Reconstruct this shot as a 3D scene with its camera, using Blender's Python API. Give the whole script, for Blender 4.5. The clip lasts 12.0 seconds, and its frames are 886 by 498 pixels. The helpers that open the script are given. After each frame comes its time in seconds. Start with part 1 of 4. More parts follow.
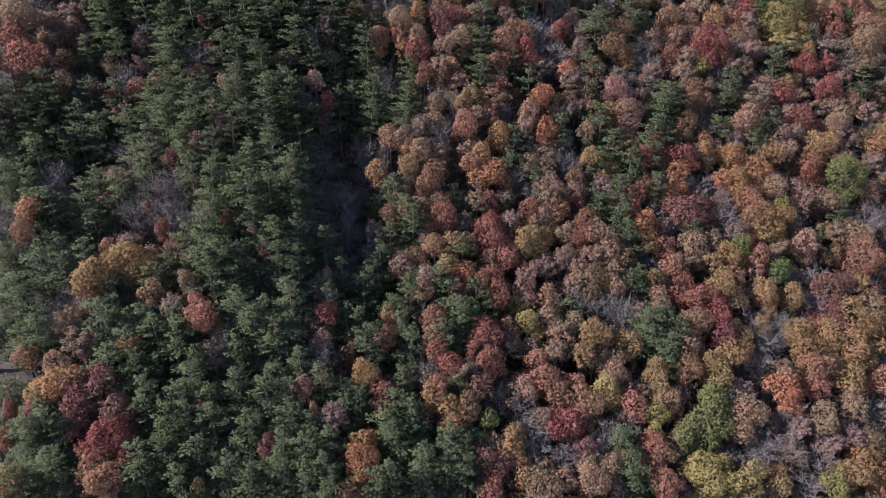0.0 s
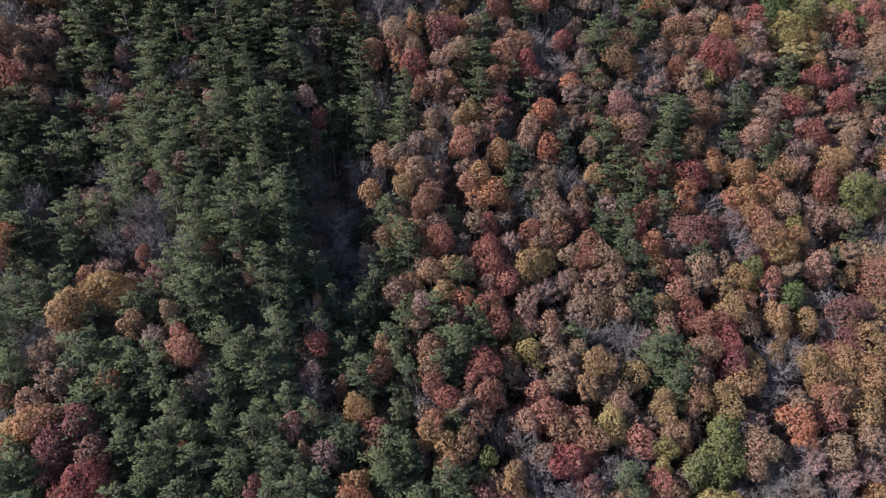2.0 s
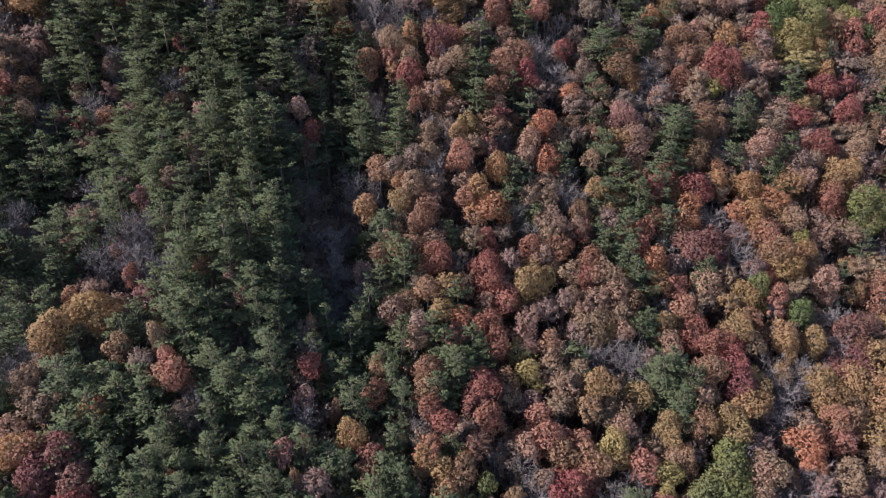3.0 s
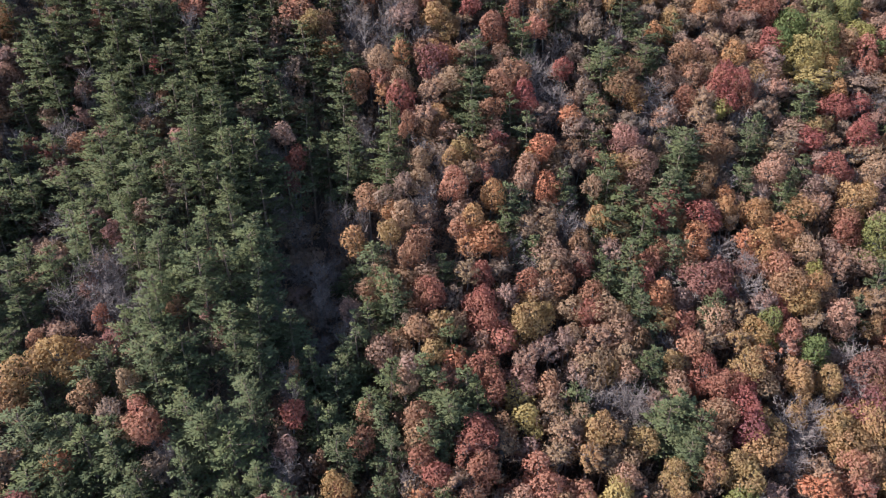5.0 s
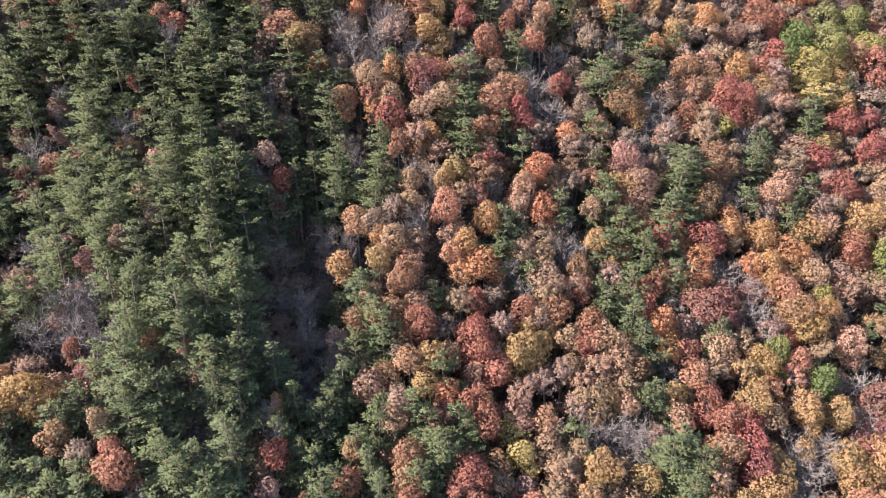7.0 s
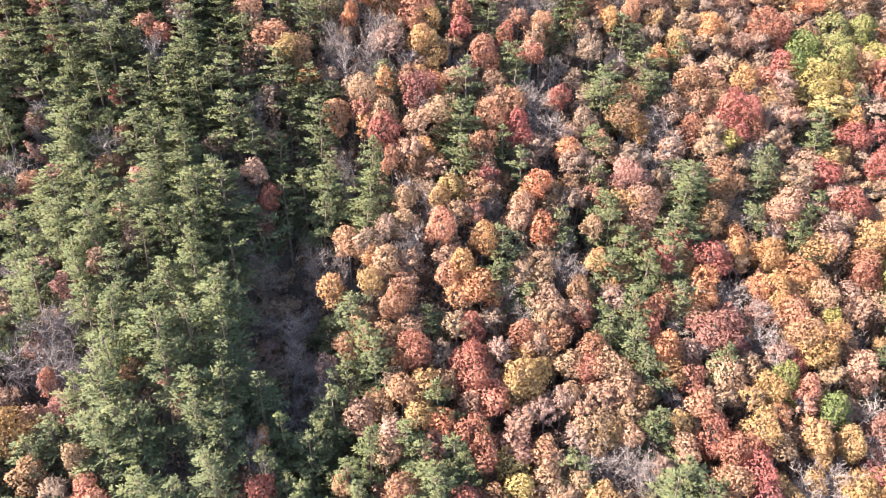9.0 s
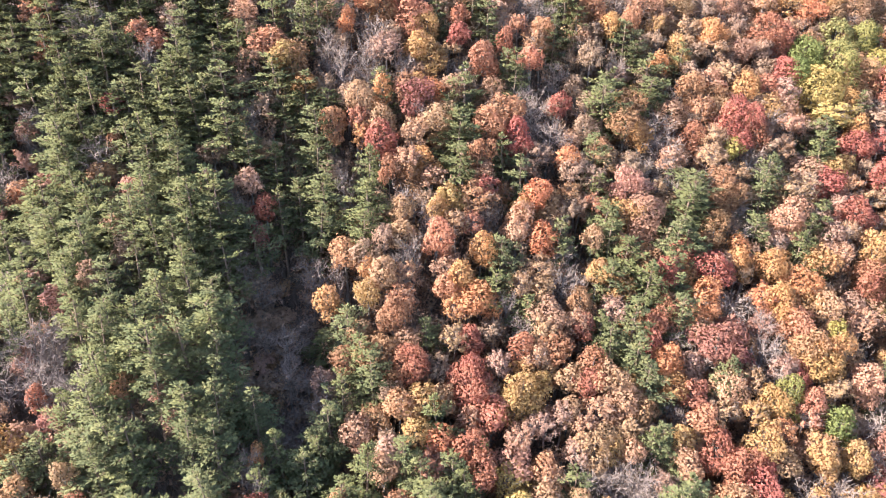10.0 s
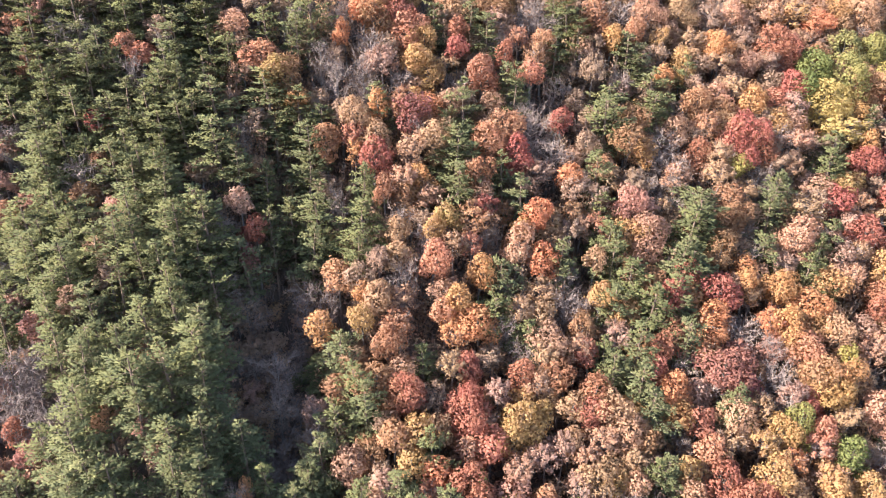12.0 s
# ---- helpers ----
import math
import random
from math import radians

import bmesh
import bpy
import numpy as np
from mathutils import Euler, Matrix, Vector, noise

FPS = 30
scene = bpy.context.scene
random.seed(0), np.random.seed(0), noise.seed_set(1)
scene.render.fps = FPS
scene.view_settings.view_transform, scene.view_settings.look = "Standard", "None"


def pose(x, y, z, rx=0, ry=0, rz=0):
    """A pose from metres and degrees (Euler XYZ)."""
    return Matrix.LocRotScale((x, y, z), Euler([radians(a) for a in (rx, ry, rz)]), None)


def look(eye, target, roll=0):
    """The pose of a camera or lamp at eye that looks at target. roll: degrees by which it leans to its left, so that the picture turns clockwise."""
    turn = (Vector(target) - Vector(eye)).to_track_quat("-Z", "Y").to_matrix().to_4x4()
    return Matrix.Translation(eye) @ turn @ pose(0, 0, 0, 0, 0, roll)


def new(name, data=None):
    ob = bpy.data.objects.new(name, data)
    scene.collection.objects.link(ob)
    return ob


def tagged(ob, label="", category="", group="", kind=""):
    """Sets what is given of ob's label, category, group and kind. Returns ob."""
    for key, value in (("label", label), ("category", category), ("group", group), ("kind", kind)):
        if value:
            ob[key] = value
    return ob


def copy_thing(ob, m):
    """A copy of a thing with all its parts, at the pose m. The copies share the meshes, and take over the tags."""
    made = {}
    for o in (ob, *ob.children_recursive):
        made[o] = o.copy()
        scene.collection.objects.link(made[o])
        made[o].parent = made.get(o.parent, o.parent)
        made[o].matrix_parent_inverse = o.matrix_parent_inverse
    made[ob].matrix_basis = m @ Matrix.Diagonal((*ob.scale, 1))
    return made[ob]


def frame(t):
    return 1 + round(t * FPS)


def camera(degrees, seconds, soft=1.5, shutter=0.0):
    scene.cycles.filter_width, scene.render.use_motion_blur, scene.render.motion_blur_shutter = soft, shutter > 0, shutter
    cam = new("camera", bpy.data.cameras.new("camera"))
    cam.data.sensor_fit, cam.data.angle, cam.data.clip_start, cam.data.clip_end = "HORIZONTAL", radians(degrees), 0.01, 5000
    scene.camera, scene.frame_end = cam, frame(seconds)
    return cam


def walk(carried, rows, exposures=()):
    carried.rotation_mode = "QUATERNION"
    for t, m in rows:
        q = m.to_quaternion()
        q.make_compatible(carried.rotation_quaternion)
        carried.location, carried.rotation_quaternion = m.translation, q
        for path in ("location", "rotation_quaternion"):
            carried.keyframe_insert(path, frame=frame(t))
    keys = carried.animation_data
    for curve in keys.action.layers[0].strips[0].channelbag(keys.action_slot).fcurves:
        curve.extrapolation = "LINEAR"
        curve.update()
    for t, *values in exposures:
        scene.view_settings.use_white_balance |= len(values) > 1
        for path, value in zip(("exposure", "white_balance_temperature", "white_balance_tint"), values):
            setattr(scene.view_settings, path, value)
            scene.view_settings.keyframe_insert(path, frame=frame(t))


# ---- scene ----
cam = camera(62.1, 12.0, soft=1.0)
METRES, EYE, TILT, LEAN, TURN = 36.0, 120.0, -31.0, 0.0, 0.0
ROWS = [
    (0.0, 0.0, 0.0, 0.0, 0.0, 0.0, -0.0),
    (0.5, 0.0014, 0.0294, 0.0203, 0.01, -0.06, -0.01),
    (1.0, 0.0046, 0.0651, 0.0464, 0.03, -0.09, 0.02),
    (1.5, 0.0086, 0.1043, 0.075, 0.02, -0.12, 0.04),
    (2.0, 0.0139, 0.1465, 0.1078, 0.01, -0.14, 0.09),
    (2.5, 0.0191, 0.1908, 0.1399, 0.01, -0.13, 0.14),
    (3.0, 0.0252, 0.235, 0.1755, 0.01, -0.15, 0.16),
    (5.0, 0.0529, 0.4071, 0.3048, -0.02, -0.08, 0.27),
    (5.5, 0.0609, 0.4434, 0.3312, -0.03, -0.06, 0.29),
    (6.0, 0.0682, 0.4778, 0.3558, -0.07, -0.06, 0.3),
    (6.5, 0.0739, 0.5102, 0.378, -0.1, -0.07, 0.31),
    (7.0, 0.078, 0.5411, 0.3995, -0.15, -0.06, 0.31),
    (9.0, 0.0869, 0.6518, 0.4818, -0.36, -0.14, 0.27),
    (9.5, 0.0889, 0.6769, 0.5008, -0.39, -0.13, 0.25),
    (10.0, 0.0904, 0.7023, 0.5208, -0.44, -0.12, 0.23),
    (10.5, 0.0918, 0.7273, 0.5397, -0.47, -0.11, 0.22),
    (11.0, 0.0932, 0.7514, 0.5587, -0.49, -0.08, 0.19),
    (11.5, 0.0946, 0.7757, 0.5759, -0.51, -0.04, 0.17),
    (12.0, 0.0964, 0.7982, 0.5929, -0.54, 0.01, 0.16),
]
EXPOSURES = [(0.0, 1.0, 5150, 7), (3.2, 1.13, 5250, 7), (5.0, 1.5, 5450, 6), (7.0, 2.15, 5750, 5), (9.0, 2.9, 6150, 8), (12.0, 2.7, 6400, 11)]
walk(cam, [(t, pose(0, 0, EYE, TILT, LEAN, TURN) @ pose(METRES * x, METRES * y, METRES * z, 90 + pitch, roll, yaw)) for t, x, y, z, yaw, pitch, roll in ROWS], EXPOSURES)

# ---- light ----
world = bpy.data.worlds.new("sky")
scene.world = world
world.use_nodes = True
SUN_AZ, SUN_EL = -100, 37  # degrees: azimuth clockwise from +y, height
wn = world.node_tree
sky = wn.nodes.new("ShaderNodeTexSky")
sky.sky_type, sky.sun_disc = "NISHITA", False
sky.sun_elevation, sky.sun_rotation = radians(SUN_EL), radians(SUN_AZ)
wn.links.new(sky.outputs[0], wn.nodes["Background"].inputs[0])
wn.nodes["Background"].inputs[1].default_value = 0.112
sun = new("sun", bpy.data.lights.new("sun", "SUN"))
sun.data.energy, sun.data.angle, sun.data.color = 5.0, radians(1.0), (1.0, 0.93, 0.82)
az, el = radians(SUN_AZ), radians(SUN_EL)
toward = Vector((math.sin(az) * math.cos(el), math.cos(az) * math.cos(el), math.sin(el)))
sun.matrix_world = look(toward * 300, (0, 0, 0))


# ---- materials ----
def shader(name):
    m = bpy.data.materials.new(name)
    m.use_nodes = True
    return m, m.node_tree, m.node_tree.nodes["Principled BSDF"]


def node(tree, kind, **values):
    n = tree.nodes.new(kind)
    for key, value in values.items():
        n.inputs[key].default_value = value
    return n


def span(tree, source, low, high):
    n = node(tree, "ShaderNodeMapRange")
    n.inputs[3].default_value, n.inputs[4].default_value = low, high
    tree.links.new(source, n.inputs[0])
    return n.outputs[0]


def leaves(name, base, second, share=0.45, sheer=0.5, rough=0.65):
    """Foliage: two tones mixed by patches and leaf by leaf, each tree a little different."""
    m, tr, bsdf = shader(name)
    link = tr.links.new
    info, geo, co = (tr.nodes.new("ShaderNode" + k) for k in ("ObjectInfo", "NewGeometry", "TexCoord"))
    patch = node(tr, "ShaderNodeTexNoise", Scale=0.7, Detail=3.0)
    link(co.outputs["Object"], patch.inputs["Vector"])
    add = tr.nodes.new("ShaderNodeMath")
    add.operation = "ADD"
    link(span(tr, patch.outputs[0], -0.9, 1.9), add.inputs[0])
    link(span(tr, geo.outputs["Random Per Island"], -0.3, 0.3), add.inputs[1])
    shift = tr.nodes.new("ShaderNodeMath")
    shift.operation, shift.use_clamp = "ADD", True
    link(add.outputs[0], shift.inputs[0])
    link(span(tr, info.outputs["Random"], share - 0.85, share - 0.15), shift.inputs[1])
    mix = tr.nodes.new("ShaderNodeMix")
    mix.data_type = "RGBA"
    mix.inputs[6].default_value, mix.inputs[7].default_value = (*base, 1), (*second, 1)
    link(shift.outputs[0], mix.inputs[0])
    hsv = tr.nodes.new("ShaderNodeHueSaturation")
    link(mix.outputs[2], hsv.inputs["Color"])
    link(span(tr, geo.outputs["Random Per Island"], 0.93, 1.07), hsv.inputs["Value"])
    hue = tr.nodes.new("ShaderNodeHueSaturation")
    link(hsv.outputs[0], hue.inputs["Color"])
    link(span(tr, info.outputs["Random"], 0.485, 0.515), hue.inputs["Hue"])
    tuft = node(tr, "ShaderNodeTexNoise", Scale=2.4, Detail=1.0)
    link(co.outputs["Object"], tuft.inputs["Vector"])
    tone = tr.nodes.new("ShaderNodeMath")
    tone.operation = "MULTIPLY"
    link(span(tr, info.outputs["Random"], 1.1, 0.88), tone.inputs[0]), link(span(tr, tuft.outputs[0], 0.8, 1.2), tone.inputs[1])
    link(tone.outputs[0], hue.inputs["Value"])
    link(hue.outputs[0], bsdf.inputs["Base Color"])
    bsdf.inputs["Roughness"].default_value = rough
    bsdf.inputs["Specular IOR Level"].default_value = 0.06
    thin = tr.nodes.new("ShaderNodeBsdfTranslucent")
    link(hue.outputs[0], thin.inputs[0])
    both = tr.nodes.new("ShaderNodeMixShader")
    both.inputs[0].default_value = sheer
    link(bsdf.outputs[0], both.inputs[1]), link(thin.outputs[0], both.inputs[2])
    link(both.outputs[0], tr.nodes["Material Output"].inputs[0])
    return m


def rough_stuff(name, tones, scale, bump=0.3, rough=0.9):
    """Bark, litter and soil: three tones in two sizes of noise, with relief."""
    m, tr, bsdf = shader(name)
    link = tr.links.new
    co = tr.nodes.new("ShaderNodeTexCoord")
    big, fine = node(tr, "ShaderNodeTexNoise", Scale=scale, Detail=6.0), node(tr, "ShaderNodeTexNoise", Scale=scale * 9, Detail=4.0)
    link(co.outputs["Object"], big.inputs["Vector"]), link(co.outputs["Object"], fine.inputs["Vector"])
    half = tr.nodes.new("ShaderNodeMath")
    half.operation = "ADD"
    link(span(tr, big.outputs[0], -0.4, 0.9), half.inputs[0]), link(span(tr, fine.outputs[0], -0.4, 0.9), half.inputs[1])
    ramp = tr.nodes.new("ShaderNodeValToRGB")
    ramp.color_ramp.elements.new(0.5)
    for e, c in zip(ramp.color_ramp.elements, tones):
        e.color = (*c, 1)
    link(half.outputs[0], ramp.inputs[0]), link(ramp.outputs[0], bsdf.inputs["Base Color"])
    b = node(tr, "ShaderNodeBump", Strength=bump, Distance=0.05)
    link(fine.outputs[0], b.inputs["Height"]), link(b.outputs[0], bsdf.inputs["Normal"])
    bsdf.inputs["Roughness"].default_value = rough
    return m


LEAF = {
    "crimson": leaves("crimson_leaf", (0.245, 0.092, 0.068), (0.315, 0.138, 0.094)),
    "plum_red": leaves("plum_leaf", (0.205, 0.085, 0.074), (0.270, 0.126, 0.099)),
    "coral": leaves("coral_leaf", (0.350, 0.158, 0.101), (0.345, 0.184, 0.118)),
    "orange": leaves("orange_leaf", (0.392, 0.182, 0.090), (0.378, 0.212, 0.107)),
    "golden": leaves("golden_leaf", (0.332, 0.206, 0.091), (0.318, 0.182, 0.099)),
    "yellow": leaves("yellow_leaf", (0.345, 0.264, 0.099), (0.285, 0.215, 0.083)),
    "tan": leaves("tan_leaf", (0.355, 0.212, 0.134), (0.312, 0.182, 0.120)),
    "mauve_brown": leaves("mauve_leaf", (0.318, 0.200, 0.149), (0.256, 0.160, 0.121)),
    "rust": leaves("rust_leaf", (0.268, 0.126, 0.078), (0.252, 0.140, 0.089)),
    "rosy_brown": leaves("rosy_leaf", (0.312, 0.171, 0.123), (0.275, 0.156, 0.117)),
    "olive": leaves("olive_leaf", (0.170, 0.163, 0.067), (0.240, 0.196, 0.077)),
    "green": leaves("green_leaf", (0.120, 0.136, 0.051), (0.155, 0.160, 0.061)),
}
NEEDLE = leaves("pine_needle", (0.076, 0.083, 0.042), (0.122, 0.115, 0.052), sheer=0.22, rough=0.75)
BARK = rough_stuff("grey_bark", ((0.05, 0.043, 0.04), (0.10, 0.085, 0.078), (0.16, 0.14, 0.13)), 3.0)
PINE_BARK = rough_stuff("pine_bark", ((0.05, 0.035, 0.03), (0.11, 0.07, 0.05), (0.17, 0.11, 0.08)), 3.0)
TWIG = rough_stuff("bare_twig", ((0.098, 0.070, 0.061), (0.155, 0.112, 0.098), (0.22, 0.165, 0.146)), 1.5)
LITTER = rough_stuff("leaf_litter", ((0.035, 0.026, 0.021), (0.075, 0.052, 0.041), (0.13, 0.090, 0.066)), 0.6, bump=0.8)


# ---- ground ----
def soft(a, reach):
    return reach * np.tanh(a / reach)


# knolls and hollows of the slope: x, y, reach, height
KNOLLS = [(-25, 100, 14, 2.5), (10, 95, 14, -1.7), (-55, 110, 14, -3.3), (-55, 110, 14, -2.2), (-25, 100, 14, 1.3), (50, 80, 20, 1.7), (-10, 75, 14, 1.3)]


def canopy(x, y):
    """Height of the crowns' upper side over the slope."""
    u, v = np.asarray(x, float) / 48, (np.asarray(y, float) - 96) / 36
    us, vs = soft(u, 1.8), soft(v, 1.6)
    return 64.75 - 11.91 * soft(u, 6) + 24.50 * soft(v, 5) + 0.19 * us * us - 0.46 * us * vs + 1.27 * vs * vs + 1.59 * us ** 3 + 0.10 * us * us * vs + 0.00 * us * vs * vs + 0.18 * vs ** 3 + sum(h * np.exp(-((x - a) ** 2 + (y - b) ** 2) / s ** 2) for a, b, s, h in KNOLLS)


CROWN = 10.7  # the crowns' middle over the ground


def ground_at(x, y):
    x, y = np.asarray(x, float), np.asarray(y, float)
    ravine = 8.0 * np.exp(-(((x + 14 + 0.1 * (y - 100)) / 7.5) ** 2) - ((y - 103) / 22) ** 2)
    return canopy(x, y) - CROWN - ravine + 0.5 * np.sin(0.21 * np.asarray(x) + 0.5) * np.sin(0.17 * np.asarray(y)) * np.exp(-((np.asarray(x) / 300) ** 2))


def mesh_from(name, verts, faces, material, smooth=False, normals=None):
    """normals: the way that each corner of the foliage faces; a leaf takes the light of the mass it belongs to."""
    me = bpy.data.meshes.new(name)
    me.from_pydata(verts, [], faces)
    me.materials.append(material)
    if smooth or normals is not None:
        me.polygons.foreach_set("use_smooth", [True] * len(me.polygons))
    me.update()
    if normals is not None:
        me.normals_split_custom_set_from_vertices(normals)
    return me


def spread(centre, near, step, far):
    inner = np.arange(-near, near + 0.1, step)
    outer = near + step * np.cumsum(1.35 ** np.arange(1, 40))
    outer = outer[outer < far]
    return centre + np.concatenate([-outer[::-1], inner, outer])


gx, gy = spread(8, 96, 2.0, 3200), spread(112, 80, 2.0, 3200)
xx, yy = np.meshgrid(gx, gy)
zz = ground_at(xx, yy)
rng = np.random.default_rng(3)
zz = zz + rng.normal(0, 0.12, zz.shape)
nx = len(gx)
quads = [(j * nx + i, j * nx + i + 1, (j + 1) * nx + i + 1, (j + 1) * nx + i) for j in range(len(gy) - 1) for i in range(nx - 1)]
ground = new("ground", mesh_from("ground", np.c_[xx.ravel(), yy.ravel(), zz.ravel()].tolist(), quads, LITTER, True))
tagged(ground, "steep forest floor covered in brown leaf litter", "ground", kind="structure")


# ---- trees ----
def tube(verts, faces, path, radii, sides=5):
    """A tapered limb along path, closed at its tip."""
    first = len(verts)
    for k, (p, r) in enumerate(zip(path, radii)):
        ahead = (path[min(k + 1, len(path) - 1)] - path[max(k - 1, 0)]).normalized()
        side = ahead.orthogonal().normalized()
        other = ahead.cross(side)
        for s in range(sides):
            a = 2 * math.pi * s / sides
            verts.append(tuple(p + (side * math.cos(a) + other * math.sin(a)) * r))
    for k in range(len(path) - 1):
        for s in range(sides):
            a, b = first + k * sides + s, first + k * sides + (s + 1) % sides
            faces.append((a, b, b + sides, a + sides))
    faces.append(tuple(first + (len(path) - 1) * sides + s for s in range(sides)))


def card(verts, faces, p, out, along, length, width):
    """One leaf spray: a three-cornered blade from p along `along`, its face towards out."""
    side = along.cross(out)
    if side.length < 1e-4:
        side = along.orthogonal()
    side = side.normalized() * (width * 0.5)
    n = len(verts)
    verts.extend([tuple(p + side), tuple(p - side), tuple(p + along * length)])
    faces.append((n, n + 1, n + 2))


def rand_dir(r):
    while True:
        v = Vector((r.uniform(-1, 1), r.uniform(-1, 1), r.uniform(-1, 1)))
        if 0.05 < v.length < 1:
            return v.normalized()


def thing(name, parts, label, group):
    top = new(name)
    top.empty_display_size = 0.5
    for part_name, me in parts:
        ob = new(part_name, me)
        ob.parent = top
    return tagged(top, label, "tree", group)


def blades(points, along, face, length, width, mass, single=0.16):
    """Leaf sprays as three-cornered blades: where each starts, its way and face, its size, and the way its mass faces."""
    along = along / np.linalg.norm(along, axis=1)[:, None]
    side = np.cross(along, face)
    side *= (width / np.maximum(np.linalg.norm(side, axis=1), 1e-6) * 0.5)[:, None]
    own = np.cross(side, along)
    own /= np.maximum(np.linalg.norm(own, axis=1), 1e-9)[:, None]
    mass = mass / np.linalg.norm(mass, axis=1)[:, None]
    side *= np.where((own * mass).sum(axis=1) < 0, -1.0, 1.0)[:, None]
    own *= np.where((own * mass).sum(axis=1) < 0, -1.0, 1.0)[:, None]
    corners = np.stack([points - side, points + side, points + along * length[:, None]], axis=1)
    lit = mass * (1 - single) + own * single
    lit /= np.linalg.norm(lit, axis=1)[:, None]
    n = len(points)
    return corners.reshape(-1, 3).tolist(), [(3 * i, 3 * i + 1, 3 * i + 2) for i in range(n)], np.repeat(lit, 3, axis=0).tolist()


def unit(g, n):
    d = g.normal(size=(n, 3))
    return d / np.linalg.norm(d, axis=1)[:, None]


CENTRE = 10.0  # the crowns' middle over a tree's foot


def broadleaf_meshes(seed, wide, deep, sprays, size):
    """A crown wide and deep metres across on a forked stem: a lopsided dome of a few masses, swelling into rounded leafy lobes."""
    r, g = random.Random(seed), np.random.default_rng(seed)
    wood_v, wood_f = [], []
    lean = Vector((r.uniform(-0.3, 0.3), r.uniform(-0.3, 0.3), 0))
    middle = Vector((0, 0, CENTRE)) + lean
    fork = Vector((0, 0, CENTRE - 0.62 * deep)) + lean * 0.4
    stem = 0.10 + 0.012 * wide
    tube(wood_v, wood_f, [Vector((0, 0, -0.6)), Vector((0, 0, 3.0)) + lean * 0.2, fork, middle + Vector((0, 0, 0.3 * deep))], (stem * 1.3, stem, stem * 0.8, 0.03), 6)
    half, tall = wide / 2, deep / 2 * r.uniform(0.86, 1.14)
    masses = [(middle + Vector((0, 0, 0.16 * tall)), r.uniform(0.5, 0.6) * half, 0.8 * tall)]
    turn, count = r.uniform(0, 6.3), 4 + round(wide * 0.6)
    for k in range(count):
        a, off = turn + 2.4 * k + r.uniform(-0.5, 0.5), half * r.uniform(0.34, 0.72)
        high = r.uniform(-0.75, 0.4) if k % 2 else r.uniform(-0.3, 0.5)
        masses.append((middle + Vector((math.cos(a) * off, math.sin(a) * off, tall * high)), half * r.uniform(0.26, 0.5), tall * r.uniform(0.26, 0.5)))
    centres, radii = [], []
    lump, tries = 0.30 + 0.035 * wide, 0
    while tries < 4000 and len(centres) < 240:
        tries += 1
        c, across, high = r.choice(masses)
        d = rand_dir(r)
        p = c + Vector((d.x * across, d.y * across, d.z * high)) * r.uniform(0.86, 1.0)
        if any(((p.x - q.x) ** 2 + (p.y - q.y) ** 2) / (w * w) + (p.z - q.z) ** 2 / (t * t) < 0.7 for q, w, t in masses):
            continue
        size_of = lump * r.uniform(0.7, 1.3)
        if any((p - Vector(c2)).length < 0.62 * (size_of + r2) for c2, r2 in zip(centres, radii)):
            continue
        centres.append(tuple(p)), radii.append(size_of)
        if len(centres) % 5 == 0:
            start = fork.lerp(middle, r.uniform(0, 0.9))
            tube(wood_v, wood_f, [start, start.lerp(p, 0.55) - Vector((0, 0, 0.15)), p], (0.05, 0.03, 0.012), 3)
    cs, rs = np.array(centres), np.array(radii)
    n = sprays * 5
    which = g.choice(len(cs), n, p=rs ** 2 / (rs ** 2).sum())
    out = unit(g, n)
    spot = cs[which] + out * (rs[which] * g.uniform(0.8, 1.08, n))[:, None]
    inside = np.zeros(n, bool)
    for c, q in zip(cs, rs):
        inside |= ((spot - c) ** 2).sum(axis=1) < (q * 0.8) ** 2
    keep = np.flatnonzero(~inside & (out[:, 2] > -0.75))[:sprays]
    n, out, spot = len(keep), out[keep], spot[keep]
    stray = (g.random(n) < 0.14)[:, None]
    spot = spot + out * stray * g.uniform(0.03, 0.3, (n, 1))
    along = np.cross(out, unit(g, n)) + out * g.uniform(-0.1, 0.45, (n, 1))
    face = out + unit(g, n) * 0.5 + (0, 0, 0.15)
    length = size * g.uniform(0.6, 1.4, n)
    dome = (spot - np.array(middle)) / (half, half, tall)
    dome /= np.maximum(np.linalg.norm(dome, axis=1), 0.2)[:, None]
    along /= np.linalg.norm(along, axis=1)[:, None]
    return (wood_v, wood_f), blades(spot - along * length[:, None] * 0.5, along, face, length, length * g.uniform(0.75, 1.15, n), out * 0.7 + dome * 0.55)


